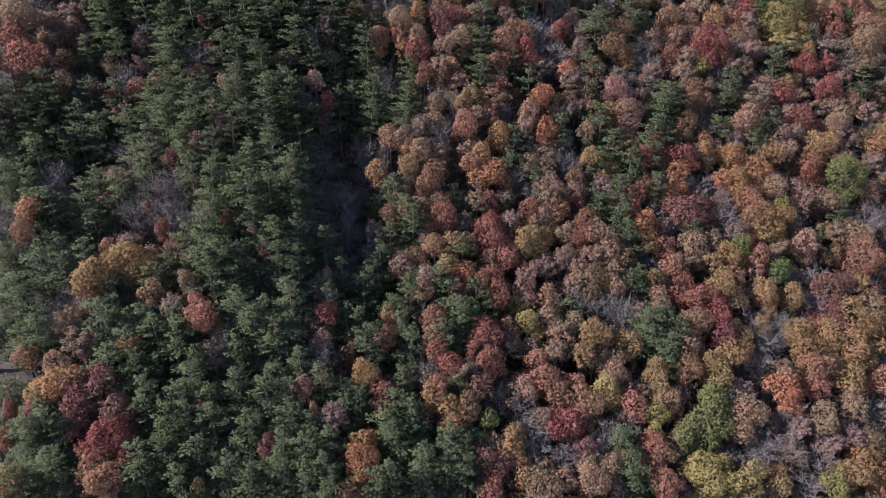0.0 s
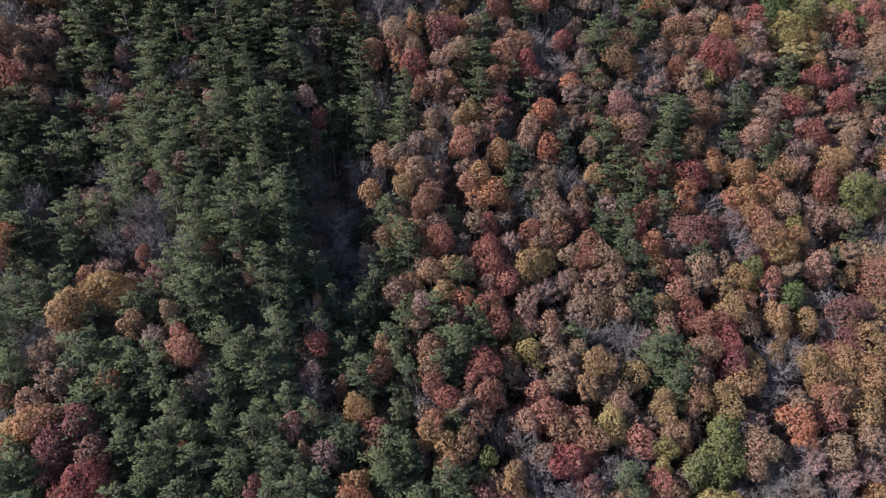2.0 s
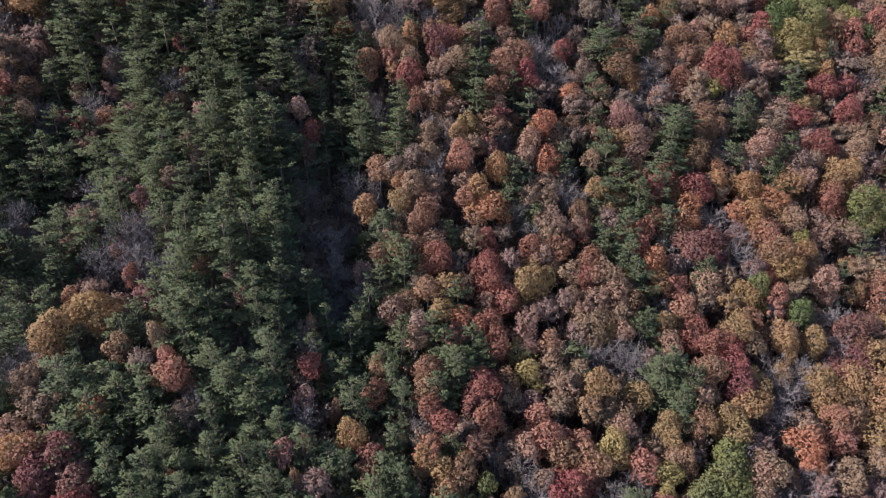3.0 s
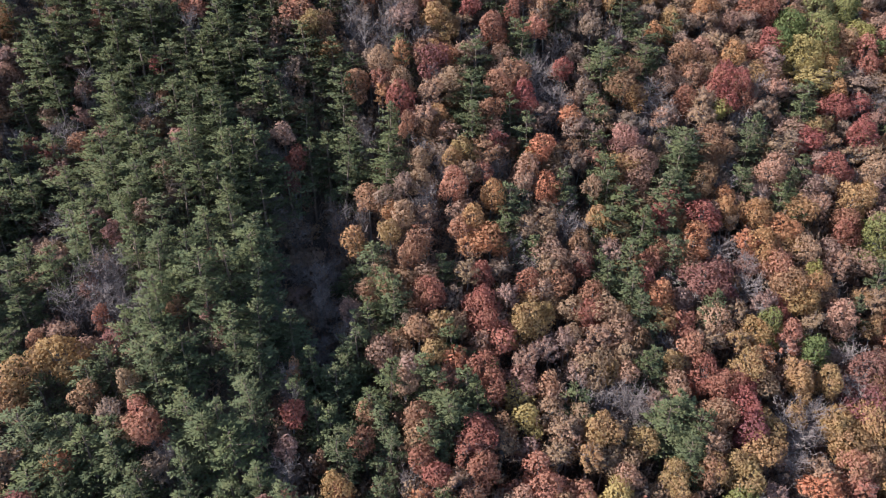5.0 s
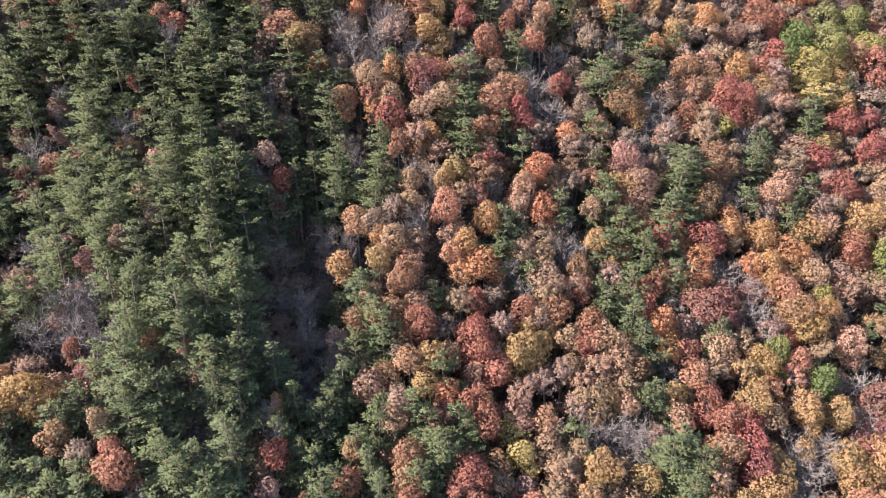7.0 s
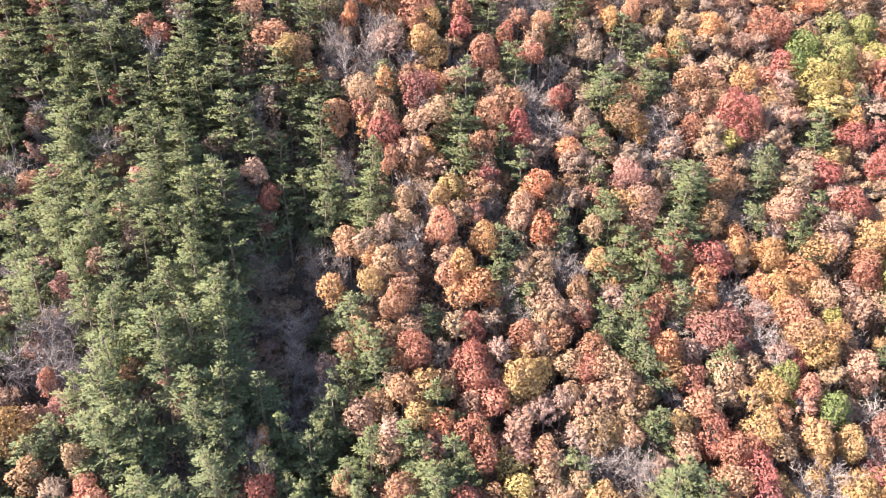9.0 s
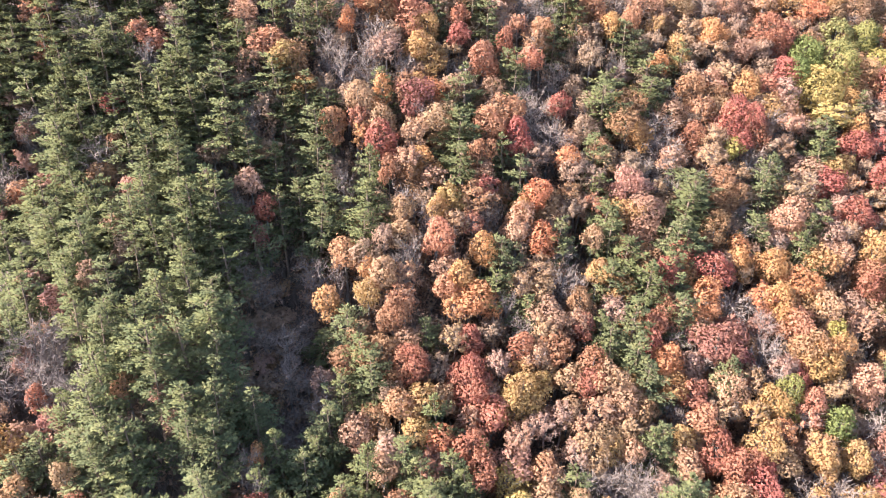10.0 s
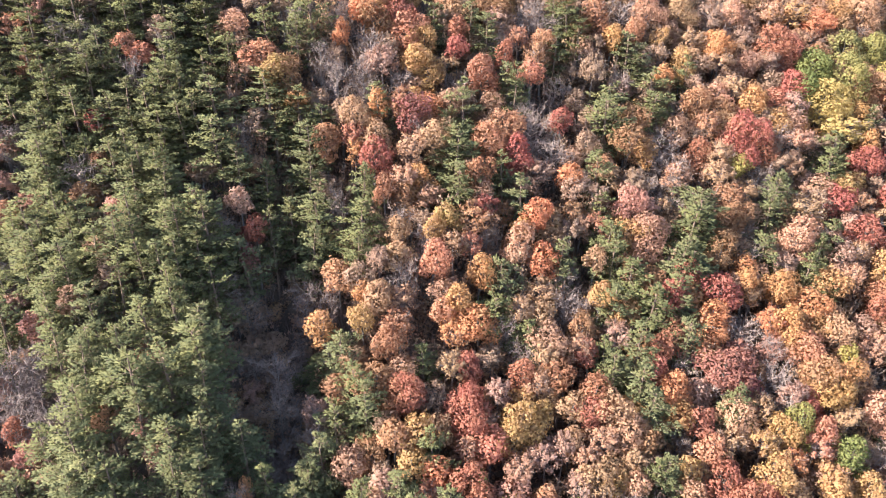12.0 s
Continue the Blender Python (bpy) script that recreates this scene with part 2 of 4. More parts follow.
def thin_meshes(seed):
    """A tree that has shed part of its leaves: rising limbs and twigs with loose tufts, 5 m wide."""
    r, g = random.Random(seed), np.random.default_rng(seed)
    wood_v, wood_f, spots, outs = [], [], [], []
    fork = Vector((r.uniform(-0.2, 0.2), r.uniform(-0.2, 0.2), CENTRE - 3.6))
    top = Vector((r.uniform(-0.4, 0.4), r.uniform(-0.4, 0.4), CENTRE + 1.6))
    tube(wood_v, wood_f, [Vector((0, 0, -0.6)), fork, top], (0.17, 0.12, 0.02), 5)
    for k in range(46):
        d = rand_dir(r)
        if d.z < -0.35:
            d.z = -d.z
        tip = Vector((0, 0, CENTRE - 0.2)) + Vector((d.x * 2.2, d.y * 2.2, d.z * 2.4)) * r.uniform(0.62, 1.0)
        root = fork.lerp(top, min(max((tip.z - CENTRE + 2.8) / 5.5, 0), 0.85))
        tube(wood_v, wood_f, [root, root.lerp(tip, 0.5) - Vector((0, 0, 0.15)), tip], (0.04, 0.025, 0.01), 3)
        for q in range(8):
            go = ((tip - root).normalized() + rand_dir(r) * 0.8 + Vector((0, 0, 0.3))).normalized()
            card(wood_v, wood_f, root.lerp(tip, r.uniform(0.4, 1.0)), rand_dir(r), go, r.uniform(0.4, 1.0), 0.05)
        bush = r.uniform(0.28, 0.55)
        for q in range(r.randrange(16, 48)):
            o = rand_dir(r)
            spots.append(root.lerp(tip, r.uniform(0.72, 1.05)) + o * bush * r.uniform(0.5, 1.15)), outs.append(o * 0.6 + d * 0.6)
    n, outs = len(spots), np.array(outs)
    length = g.uniform(0.17, 0.34, n)
    return (wood_v, wood_f), blades(np.array(spots), unit(g, n), outs + unit(g, n) * 0.6, length, length * g.uniform(0.6, 1.0, n), outs + (0, 0, 0.2))


def pine_meshes(seed):
    """A pine 13 m high and 4.4 m wide with a blunt top: uneven whorls of boughs, each a flat plume that ends in pads of needle tufts."""
    r, g = random.Random(seed), np.random.default_rng(seed)
    wood_v, wood_f, at, go, up, mass, size = [], [], [], [], [], [], []
    bend = Vector((r.uniform(-0.6, 0.6), r.uniform(-0.6, 0.6), 0))
    low, high = 5.2, 12.9
    tube(wood_v, wood_f, [Vector((0, 0, -0.6)), Vector((0, 0, 6)) + bend * 0.5, Vector((0, 0, high - 0.6)) + bend], (0.2, 0.15, 0.03), 5)
    z, turn = low, r.uniform(0, 6)
    while z < high:
        f = (z - low) / (high - low)
        boughs = r.choice((4, 5, 5)) if f < 0.7 else 4
        for k in range(boughs):
            a = turn + 2 * math.pi * k / boughs + r.uniform(-0.5, 0.5)
            reach = (0.3 + 2.0 * (1 - f * f) ** 0.8 * min(1.0, 0.72 + 1.1 * f)) * r.uniform(0.55, 1.25)
            root = Vector((0, 0, z + r.uniform(-0.4, 0.4))) + bend * (z / high)
            way = Vector((math.cos(a), math.sin(a), -0.06 + 0.5 * f * f + r.uniform(-0.12, 0.2))).normalized()
            across = Vector((-math.sin(a), math.cos(a), 0))
            end = root + way * reach + Vector((0, 0, 0.1 * reach))
            tube(wood_v, wood_f, [root, end], (0.03, 0.008), 3)
            twigs = max(3, round(reach * 5.5))
            for q in range(twigs):
                s = 0.1 + 0.9 * (q + r.random()) / twigs
                hand = -1 if q % 2 else 1
                length = (0.3 + 0.7 * math.sin(min(s, 0.92) * math.pi) ** 0.8) * reach * 0.44 * r.uniform(0.6, 1.25)
                out = (way * 0.75 + across * hand * r.uniform(0.3, 1.1) + Vector((0, 0, r.uniform(-0.05, 0.3)))).normalized()
                knot = root.lerp(end, s)
                for n in range(8):
                    d = rand_dir(r)
                    at.append(knot + out * length * r.random() ** 0.7 + Vector((d.x * 0.13, d.y * 0.13, d.z * 0.07)))
                    go.append(out * 0.8 + d * 0.65 + Vector((0, 0, 0.25)))
                    up.append((r.uniform(-0.5, 0.5), r.uniform(-0.5, 0.5), 1))
                    mass.append(Vector((0, 0, 0.7)) + way * 0.5 + d * 0.4), size.append(r.uniform(0.18, 0.34))
        z += 0.92 * r.uniform(0.75, 1.3)
        turn += 1.1
    size = np.array(size)
    return (wood_v, wood_f), blades(np.array(at), np.array(go), np.array(up), size, size * g.uniform(0.4, 0.7, len(size)), np.array(mass), 0.3)


def sapling_meshes(seed):
    """A young tree or tall shrub 8 m high and 3.4 m wide: slender stems, loosely leaved from top to bottom."""
    r, g = random.Random(seed), np.random.default_rng(seed)
    wood_v, wood_f, spots, outs = [], [], [], []
    for k in range(16):
        a, f = 2.4 * k + r.uniform(-0.4, 0.4), r.random()
        foot = Vector((0, 0, 0.4 + 4.0 * f))
        tip = Vector((math.cos(a), math.sin(a), 0)) * r.uniform(0.4, 1.5) + Vector((0, 0, 3.0 + 4.8 * f))
        card(wood_v, wood_f, foot, rand_dir(r), (tip - foot).normalized(), (tip - foot).length, 0.08)
        for q in range(4):
            card(wood_v, wood_f, foot.lerp(tip, r.uniform(0.3, 1.0)), rand_dir(r), ((tip - foot).normalized() + rand_dir(r) * 0.8).normalized(), r.uniform(0.4, 0.9), 0.05)
        for q in range(22):
            o = rand_dir(r)
            spots.append(foot.lerp(tip, r.uniform(0.45, 1.05)) + o * r.uniform(0.2, 0.6)), outs.append(o * 0.6 + Vector((math.cos(a), math.sin(a), 0.5)) * 0.6)
    n, outs = len(spots), np.array(outs)
    length = g.uniform(0.22, 0.4, n)
    return (wood_v, wood_f), blades(np.array(spots), unit(g, n), outs + unit(g, n) * 0.6, length, length * g.uniform(0.6, 1.0, n), outs + (0, 0, 0.2))


def bare_mesh(seed, limbs=30):
    """A leafless tree 9 m high: kinked limbs off a stem, forking into a haze of thin twigs."""
    r = random.Random(seed)
    stem_v, stem_f, v, f = [], [], [], []
    lean = Vector((r.uniform(-0.5, 0.5), r.uniform(-0.5, 0.5), 0))
    top = Vector((0, 0, 8.2)) + lean
    tube(stem_v, stem_f, [Vector((0, 0, -0.6)), Vector((0, 0, 3.5)) + lean * 0.2, top], (0.13, 0.09, 0.02), 5)
    for k in range(limbs):
        g = (k + r.random()) / limbs
        a = 2.4 * k + r.uniform(-0.5, 0.5)
        root = Vector((0, 0, 3.2)).lerp(top, g * 0.9)
        reach = (0.6 + 2.1 * math.sin(math.pi * (0.25 + 0.6 * g))) * r.uniform(0.5, 1.05)
        tip = root + Vector((math.cos(a) * reach, math.sin(a) * reach, reach * r.uniform(0.35, 1.0)))
        knee = root.lerp(tip, r.uniform(0.35, 0.6)) + rand_dir(r) * 0.3
        tube(v, f, [root, knee, tip], (0.04, 0.028, 0.01), 3)
        for q in range(24):
            s = knee.lerp(tip, r.uniform(-0.5, 1.0))
            go = ((tip - knee).normalized() * 0.6 + rand_dir(r) + Vector((0, 0, 0.25))).normalized()
            e = s + go * r.uniform(0.3, 0.8)
            card(v, f, s, rand_dir(r), go, (e - s).length * 1.1, 0.055)
            card(v, f, e, rand_dir(r), (go + rand_dir(r) * 0.8).normalized(), r.uniform(0.2, 0.6), 0.045)
    return (stem_v, stem_f), (v, f)


FULL = [broadleaf_meshes(11 + k, 4.6, 5.8, 2700, 0.24) for k in range(6)]
THIN = [thin_meshes(31 + k) for k in range(5)]
LARGE = [broadleaf_meshes(41 + k, 6.0, 6.8, 4100, 0.24) for k in range(4)]
GRAND = [broadleaf_meshes(61 + k, 8.2, 8.0, 6800, 0.24) for k in range(3)]
SMALL = [broadleaf_meshes(51 + k, 3.3, 4.6, 1500, 0.24) for k in range(5)]
SAPLINGS = [sapling_meshes(121 + k) for k in range(4)]
PINES = [pine_meshes(71 + k) for k in range(6)]
BARE = [bare_mesh(91 + k) for k in range(4)]
WIDTH = {"full": 4.6, "thin": 5.0, "large": 6.0, "grand": 8.2, "small": 3.3, "pine": 4.4, "bare": 5.0, "sapling": 3.4}
made = {}
KIND = dict.fromkeys(("crimson", "plum_red", "coral"), "maple_tree")
KIND.update(dict.fromkeys(("tan", "mauve_brown", "rust", "rosy_brown"), "oak_tree"))
KIND.update(dict.fromkeys(("orange", "golden", "yellow", "olive", "green"), "broadleaf_tree"), pine="pine_tree", bare="bare_tree")


def model(kind, colour, k):
    """The first tree of a kind and colour is built once; the others are copies of it."""
    key = (kind, colour, k)
    if key in made:
        return made[key], True
    if kind == "pine":
        wood, leaf = PINES[k]
        parts = [("trunk", mesh_from("pine_trunk", *wood, PINE_BARK)), ("crown", mesh_from("pine_crown", *leaf[:2], NEEDLE, normals=leaf[2]))]
        ob = thing("pine_tree", parts, "green pine with layered upswept boughs in the mountain forest", "pines of the slope")
    elif kind == "bare":
        wood, twig = BARE[k]
        parts = [("trunk", mesh_from("bare_trunk", *wood, BARK)), ("crown", mesh_from("bare_crown", *twig, TWIG))]
        ob = thing("bare_tree", parts, "leafless grey tree with fine twigs among autumn trees", "bare trees of the slope")
    else:
        wood, leaf = {"full": FULL, "thin": THIN, "small": SMALL, "large": LARGE, "grand": GRAND}[kind][k]
        parts = [("trunk", mesh_from("trunk", *wood, TWIG if kind == "thin" else BARK)), ("crown", mesh_from("crown", *leaf[:2], LEAF[colour], normals=leaf[2]))]
        words = colour.replace("_", " ")
        state = {"full": "dense rounded", "thin": "thinning", "small": "small rounded", "large": "broad spreading", "grand": "wide domed"}[kind]
        name = KIND[colour]
        ob = thing(name, parts, f"{name.split('_')[0]} tree with a {state} {words} autumn crown", f"{words} {name.split('_')[0]} trees")
    made[key] = ob
    return ob, False


planted, numbers, woods = [], {}, []
dice = random.Random(5)


def plant(colour, x, y, w, up=0.0, single=True):
    """A tree of that colour ("pine" and "bare" too) at x, y with a crown w metres wide; past 300 of a kind it joins the woods."""
    west = -57 < x + 0.15 * (y - 100) < -19 and y > 86
    if west and colour not in ("pine", "bare"):
        y, up = y + 1.5, up - 2.0
        if colour in ("orange", "golden", "rust", "yellow", "tan"):
            colour = "rosy_brown"
    base = float(ground_at(x, y))
    if colour == "pine":
        kind, k, sx, tall = "pine", dice.randrange(6), max(w, 3.2) * 1.34 / WIDTH["pine"] * dice.uniform(0.9, 1.15), (13.6 + up) / 13
    elif colour == "bare":
        kind, k, sx, tall = "bare", dice.randrange(4), w / WIDTH["bare"] * 1.15, (12.0 + up) / 9
    else:
        kind = "small" if w < 3.5 else "thin" if dice.random() < 0.8 * west + {"mauve_brown": 1.0, "rosy_brown": 0.75, "tan": 0.55, "rust": 0.4, "golden": 0.2}.get(colour, 0.1) else "grand" if w > 6.6 else "large" if w > 5.0 else "full"
        k = dice.randrange({"small": 5, "thin": 5, "full": 6, "large": 4, "grand": 3}[kind])
        sx, tall = w * 1.18 / WIDTH[kind], (CROWN - 0.8 + up) / CENTRE
    tall *= dice.uniform(0.94, 1.06) if kind == "pine" else dice.uniform(0.97, 1.03)
    m = Matrix.LocRotScale((x, y, base), Euler((dice.uniform(-0.07, 0.07), dice.uniform(-0.07, 0.07), dice.uniform(0, 6.28))), (sx, sx * dice.uniform(0.84, 1.1), tall))
    planted.append((x, y, w))
    name = KIND[colour]
    if not single or numbers.get(name, 0) >= 299:
        woods.append((kind, colour, k, m, single))
        return
    numbers[name] = numbers.get(name, 0) + 1
    ob, again = model(kind, colour, k)
    if again:
        copy_thing(ob, m @ Matrix.Diagonal((*(1 / s for s in ob.scale), 1)))
    else:
        ob.matrix_basis = m


plant("tan", -66.7, 118.2, 5.3)
plant("rust", -67.1, 114.4, 4.2)
plant("tan", -63.2, 118.6, 4.7)
plant("mauve_brown", -59.9, 120.7, 5.3)
plant("orange", -59.8, 118.7, 2.6)
plant("coral", -64.2, 113.8, 5.7)
plant("coral", -62.1, 116.8, 4.2)
plant("rust", -51.3, 121.2, 4.1)
plant("rust", -49.9, 118.3, 2.5)
plant("bare", -47.9, 119.5, 4.1)
plant("crimson", -39.2, 122.1, 3.5)
plant("coral", -37.7, 117.7, 2.4)
plant("bare", -39.6, 115.9, 4.9)
plant("coral", -39.7, 113.8, 3.4)
plant("rust", -49.4, 115.4, 3.5)
plant("rust", -53.9, 114.8, 2.5)
plant("bare", -50.6, 113.8, 4.0)
plant("crimson", -54.7, 112.0, 3.5)
plant("crimson", -52.0, 111.3, 3.0)
plant("coral", -48.5, 112.0, 3.4)
plant("tan", -50.2, 109.6, 3.9)
plant("tan", -59.2, 111.6, 3.0)
plant("rust", -57.8, 105.7, 2.1)
plant("rust", -56.7, 103.9, 2.1)
plant("rust", -40.4, 99.4, 2.5)
plant("orange", -45.4, 101.0, 1.6)
plant("rust", -48.7, 97.8, 4.1)
plant("rust", -46.4, 96.7, 3.6)
plant("bare", -39.2, 95.8, 4.3)
plant("rust", -34.0, 111.7, 2.8)
plant("tan", -35.4, 107.4, 3.2)
plant("golden", -36.6, 101.7, 2.7)
plant("bare", -56.4, 97.0, 3.7)
plant("tan", -55.9, 94.2, 3.6)
plant("pine", -24.4, 126.2, 6.0)
plant("pine", -17.8, 129.5, 5.6)
plant("pine", -14.9, 128.8, 5.1)
plant("pine", -23.6, 121.9, 4.9)
plant("pine", -17.6, 125.4, 4.5)
plant("pine", -21.2, 119.8, 4.4)
plant("pine", -12.8, 124.8, 4.5)
plant("pine", -13.6, 121.9, 5.4)
plant("pine", -18.6, 120.0, 2.1)
plant("pine", -6.0, 120.6, 4.8)
plant("pine", -5.9, 116.3, 4.7)
plant("pine", -11.6, 118.2, 4.3)
plant("pine", -6.8, 113.4, 3.3)
plant("pine", -12.9, 114.7, 4.3)
plant("pine", -19.3, 111.9, 4.2)
plant("pine", -23.4, 111.9, 4.6)
plant("pine", -22.0, 106.0, 4.5)
plant("pine", -17.1, 115.7, 2.9)
plant("pine", -22.9, 100.2, 4.3)
plant("pine", -14.8, 116.8, 3.4)
plant("pine", -3.8, 130.6, 3.6)
plant("pine", 7.6, 132.2, 4.7)
plant("pine", 6.4, 127.9, 5.1)
plant("pine", 5.4, 124.8, 6.0)
plant("pine", 5.8, 121.6, 5.9)
plant("pine", 12.7, 124.5, 4.5)
plant("pine", 14.3, 136.5, 3.2)
plant("pine", 19.0, 116.5, 3.4)
plant("pine", 11.2, 112.9, 3.8)
plant("pine", 11.1, 109.9, 3.2)
plant("pine", 15.1, 122.9, 2.0)
plant("tan", -8.1, 128.5, 4.1)
plant("orange", -4.8, 130.4, 3.1)
plant("coral", -10.9, 125.4, 3.5)
plant("orange", -7.1, 124.4, 3.5)
plant("crimson", -4.7, 123.8, 4.4)
plant("rust", -8.1, 126.2, 4.0)
plant("plum_red", 0.6, 130.3, 4.1)
plant("rust", -1.4, 131.8, 4.1)
plant("tan", 0.1, 125.8, 5.5)
plant("tan", -0.4, 121.8, 4.4)
plant("rust", -3.2, 120.6, 2.4)
plant("crimson", -19.2, 115.1, 2.8)
plant("plum_red", -18.6, 112.9, 2.3)
plant("mauve_brown", -20.6, 117.0, 2.9)
plant("coral", 10.2, 128.9, 4.7)
plant("coral", 13.0, 131.2, 6.0)
plant("crimson", 14.4, 128.3, 3.6)
plant("crimson", 9.8, 124.2, 3.5)
plant("bare", 17.1, 132.2, 6.3)
plant("crimson", 20.8, 133.0, 2.7)
plant("bare", 19.0, 129.6, 6.2)
plant("mauve_brown", 17.8, 126.8, 5.1)
plant("orange", 22.4, 127.1, 3.1)
plant("mauve_brown", 23.3, 126.0, 4.6)
plant("coral", 8.6, 119.0, 5.8)
plant("golden", 5.3, 118.0, 3.4)
plant("golden", 2.9, 116.4, 2.4)
plant("crimson", 10.6, 120.7, 3.9)
plant("coral", 2.8, 113.1, 3.7)
plant("tan", 6.1, 115.6, 3.8)
plant("orange", 16.4, 121.1, 4.5)
plant("orange", 15.3, 118.9, 2.9)
plant("tan", 13.8, 117.7, 3.9)
plant("mauve_brown", 15.1, 115.8, 4.3)
plant("orange", 8.4, 113.1, 3.7)
plant("orange", 6.9, 109.9, 3.7)
plant("coral", 4.6, 108.1, 3.2)
plant("orange", 5.9, 106.9, 4.1)
plant("tan", -1.3, 115.6, 2.8)
plant("mauve_brown", -4.0, 112.4, 3.7)
plant("coral", -8.6, 111.5, 3.2)
plant("golden", -9.3, 106.7, 3.2)
plant("orange", -5.8, 109.1, 2.3)
plant("golden", -5.3, 106.7, 2.7)
plant("tan", -2.6, 108.4, 4.1)
plant("rust", -0.4, 106.3, 4.5)
plant("rust", -2.1, 104.4, 3.5)
plant("bare", -8.8, 119.4, 2.9)
plant("bare", 0.1, 111.6, 3.2)
plant("bare", 1.5, 115.7, 2.4)
plant("mauve_brown", 20.8, 120.1, 4.0)
plant("tan", 24.0, 117.4, 2.5)
plant("tan", 16.3, 112.3, 4.7)
plant("tan", 13.4, 110.0, 3.7)
plant("bare", 19.1, 111.4, 3.8)
plant("golden", 24.5, 113.1, 3.4)
plant("bare", -9.4, 109.4, 2.8)
plant("bare", -13.2, 111.2, 3.7)
plant("pine", 28.3, 135.3, 5.5)
plant("pine", 29.1, 138.2, 5.0)
plant("pine", 36.5, 141.0, 5.7)
plant("pine", 35.0, 138.4, 4.5)
plant("pine", 25.5, 128.4, 4.2)
plant("pine", 63.0, 137.1, 5.4)
plant("pine", 61.7, 133.7, 4.7)
plant("pine", 51.2, 129.9, 4.5)
plant("pine", 50.5, 126.2, 3.8)
plant("pine", 48.2, 122.4, 4.3)
plant("pine", 39.0, 125.9, 5.8)
plant("pine", 37.4, 122.1, 5.2)
plant("pine", 40.3, 124.0, 4.2)
plant("pine", 35.5, 118.9, 4.6)
plant("pine", 38.4, 118.4, 4.1)
plant("pine", 26.5, 123.2, 3.6)
plant("pine", 25.2, 120.2, 4.5)
plant("pine", 26.4, 117.2, 4.4)
plant("pine", 29.1, 115.9, 4.9)
plant("pine", 25.8, 112.2, 4.8)
plant("pine", 30.6, 112.2, 5.8)
plant("pine", 34.0, 115.3, 4.0)
plant("pine", 58.5, 124.5, 3.9)
plant("pine", 54.4, 120.1, 4.3)
plant("pine", 56.5, 122.7, 3.3)
plant("olive", 68.2, 116.2, 6.7)
plant("pine", 80.2, 135.7, 7.5)
plant("pine", 70.8, 141.5, 3.1)
plant("green", 78.9, 148.0, 3.3)
plant("coral", 42.9, 140.5, 4.0)
plant("coral", 43.0, 137.8, 4.0)
plant("tan", 48.9, 143.6, 5.9)
plant("orange", 50.8, 141.5, 4.1)
plant("golden", 54.9, 139.9, 3.0)
plant("crimson", 59.6, 146.6, 4.3)
plant("mauve_brown", 57.7, 142.8, 4.8)
plant("green", 61.3, 146.3, 4.3)
plant("yellow", 63.5, 144.1, 7.4)
plant("yellow", 65.6, 141.2, 8.6)
plant("coral", 71.1, 147.2, 7.7)
plant("coral", 74.9, 146.5, 6.4)
plant("olive", 68.0, 148.4, 7.6)
plant("yellow", 76.5, 149.9, 5.3)
plant("coral", 82.2, 149.5, 6.7)
plant("golden", 86.3, 149.4, 5.4)
plant("coral", 81.9, 144.8, 7.8)
plant("coral", 47.1, 136.5, 4.6)
plant("crimson", 49.2, 136.6, 6.9)
plant("crimson", 51.6, 134.6, 4.6)
plant("yellow", 47.0, 132.6, 3.4)
plant("tan", 43.9, 133.2, 4.5)
plant("tan", 57.6, 137.3, 5.3)
plant("tan", 55.9, 134.3, 4.6)
plant("mauve_brown", 52.8, 135.3, 3.5)
plant("rust", 30.7, 133.2, 5.4)
plant("orange", 33.2, 132.0, 3.2)
plant("bare", 36.6, 134.6, 6.6)
plant("bare", 36.1, 130.9, 6.5)
plant("mauve_brown", 30.5, 127.1, 5.2)
plant("tan", 37.0, 129.3, 4.3)
plant("tan", 44.0, 130.8, 5.5)
plant("crimson", 67.6, 135.7, 5.4)
plant("crimson", 71.8, 136.8, 4.9)
plant("orange", 68.5, 138.9, 3.7)
plant("mauve_brown", 73.3, 140.6, 7.5)
plant("tan", 80.6, 140.6, 7.7)
plant("tan", 85.1, 143.9, 5.3)
plant("tan", 55.1, 128.2, 6.7)
plant("tan", 53.7, 124.5, 6.0)
plant("mauve_brown", 51.9, 120.6, 4.3)
plant("crimson", 61.2, 129.5, 4.6)
plant("coral", 65.7, 130.1, 4.7)
plant("crimson", 70.3, 131.3, 4.8)
plant("crimson", 64.5, 125.5, 5.1)
plant("tan", 71.8, 129.0, 5.3)
plant("tan", 71.0, 125.9, 5.3)
plant("tan", 77.1, 128.8, 5.4)
plant("golden", 79.5, 125.9, 3.6)
plant("mauve_brown", 72.7, 124.6, 4.7)
plant("mauve_brown", 59.5, 122.2, 3.3)
plant("tan", 63.3, 122.8, 3.9)
plant("rosy_brown", 31.6, 123.9, 5.7)
plant("rosy_brown", 31.7, 121.0, 5.1)
plant("mauve_brown", 25.2, 124.9, 4.1)
plant("rosy_brown", 29.1, 124.2, 3.6)
plant("rust", 44.5, 127.7, 4.4)
plant("rust", 41.8, 120.9, 4.2)
plant("orange", 44.6, 119.3, 3.1)
plant("orange", 45.3, 117.6, 3.6)
plant("crimson", 34.8, 114.5, 3.5)
plant("crimson", 40.8, 115.2, 4.6)
plant("orange", 39.4, 112.2, 5.0)
plant("orange", 49.7, 117.1, 5.3)
plant("orange", 52.9, 115.7, 5.3)
plant("orange", 46.9, 113.4, 4.6)
plant("orange", 49.2, 112.4, 5.1)
plant("golden", 57.2, 119.1, 4.3)
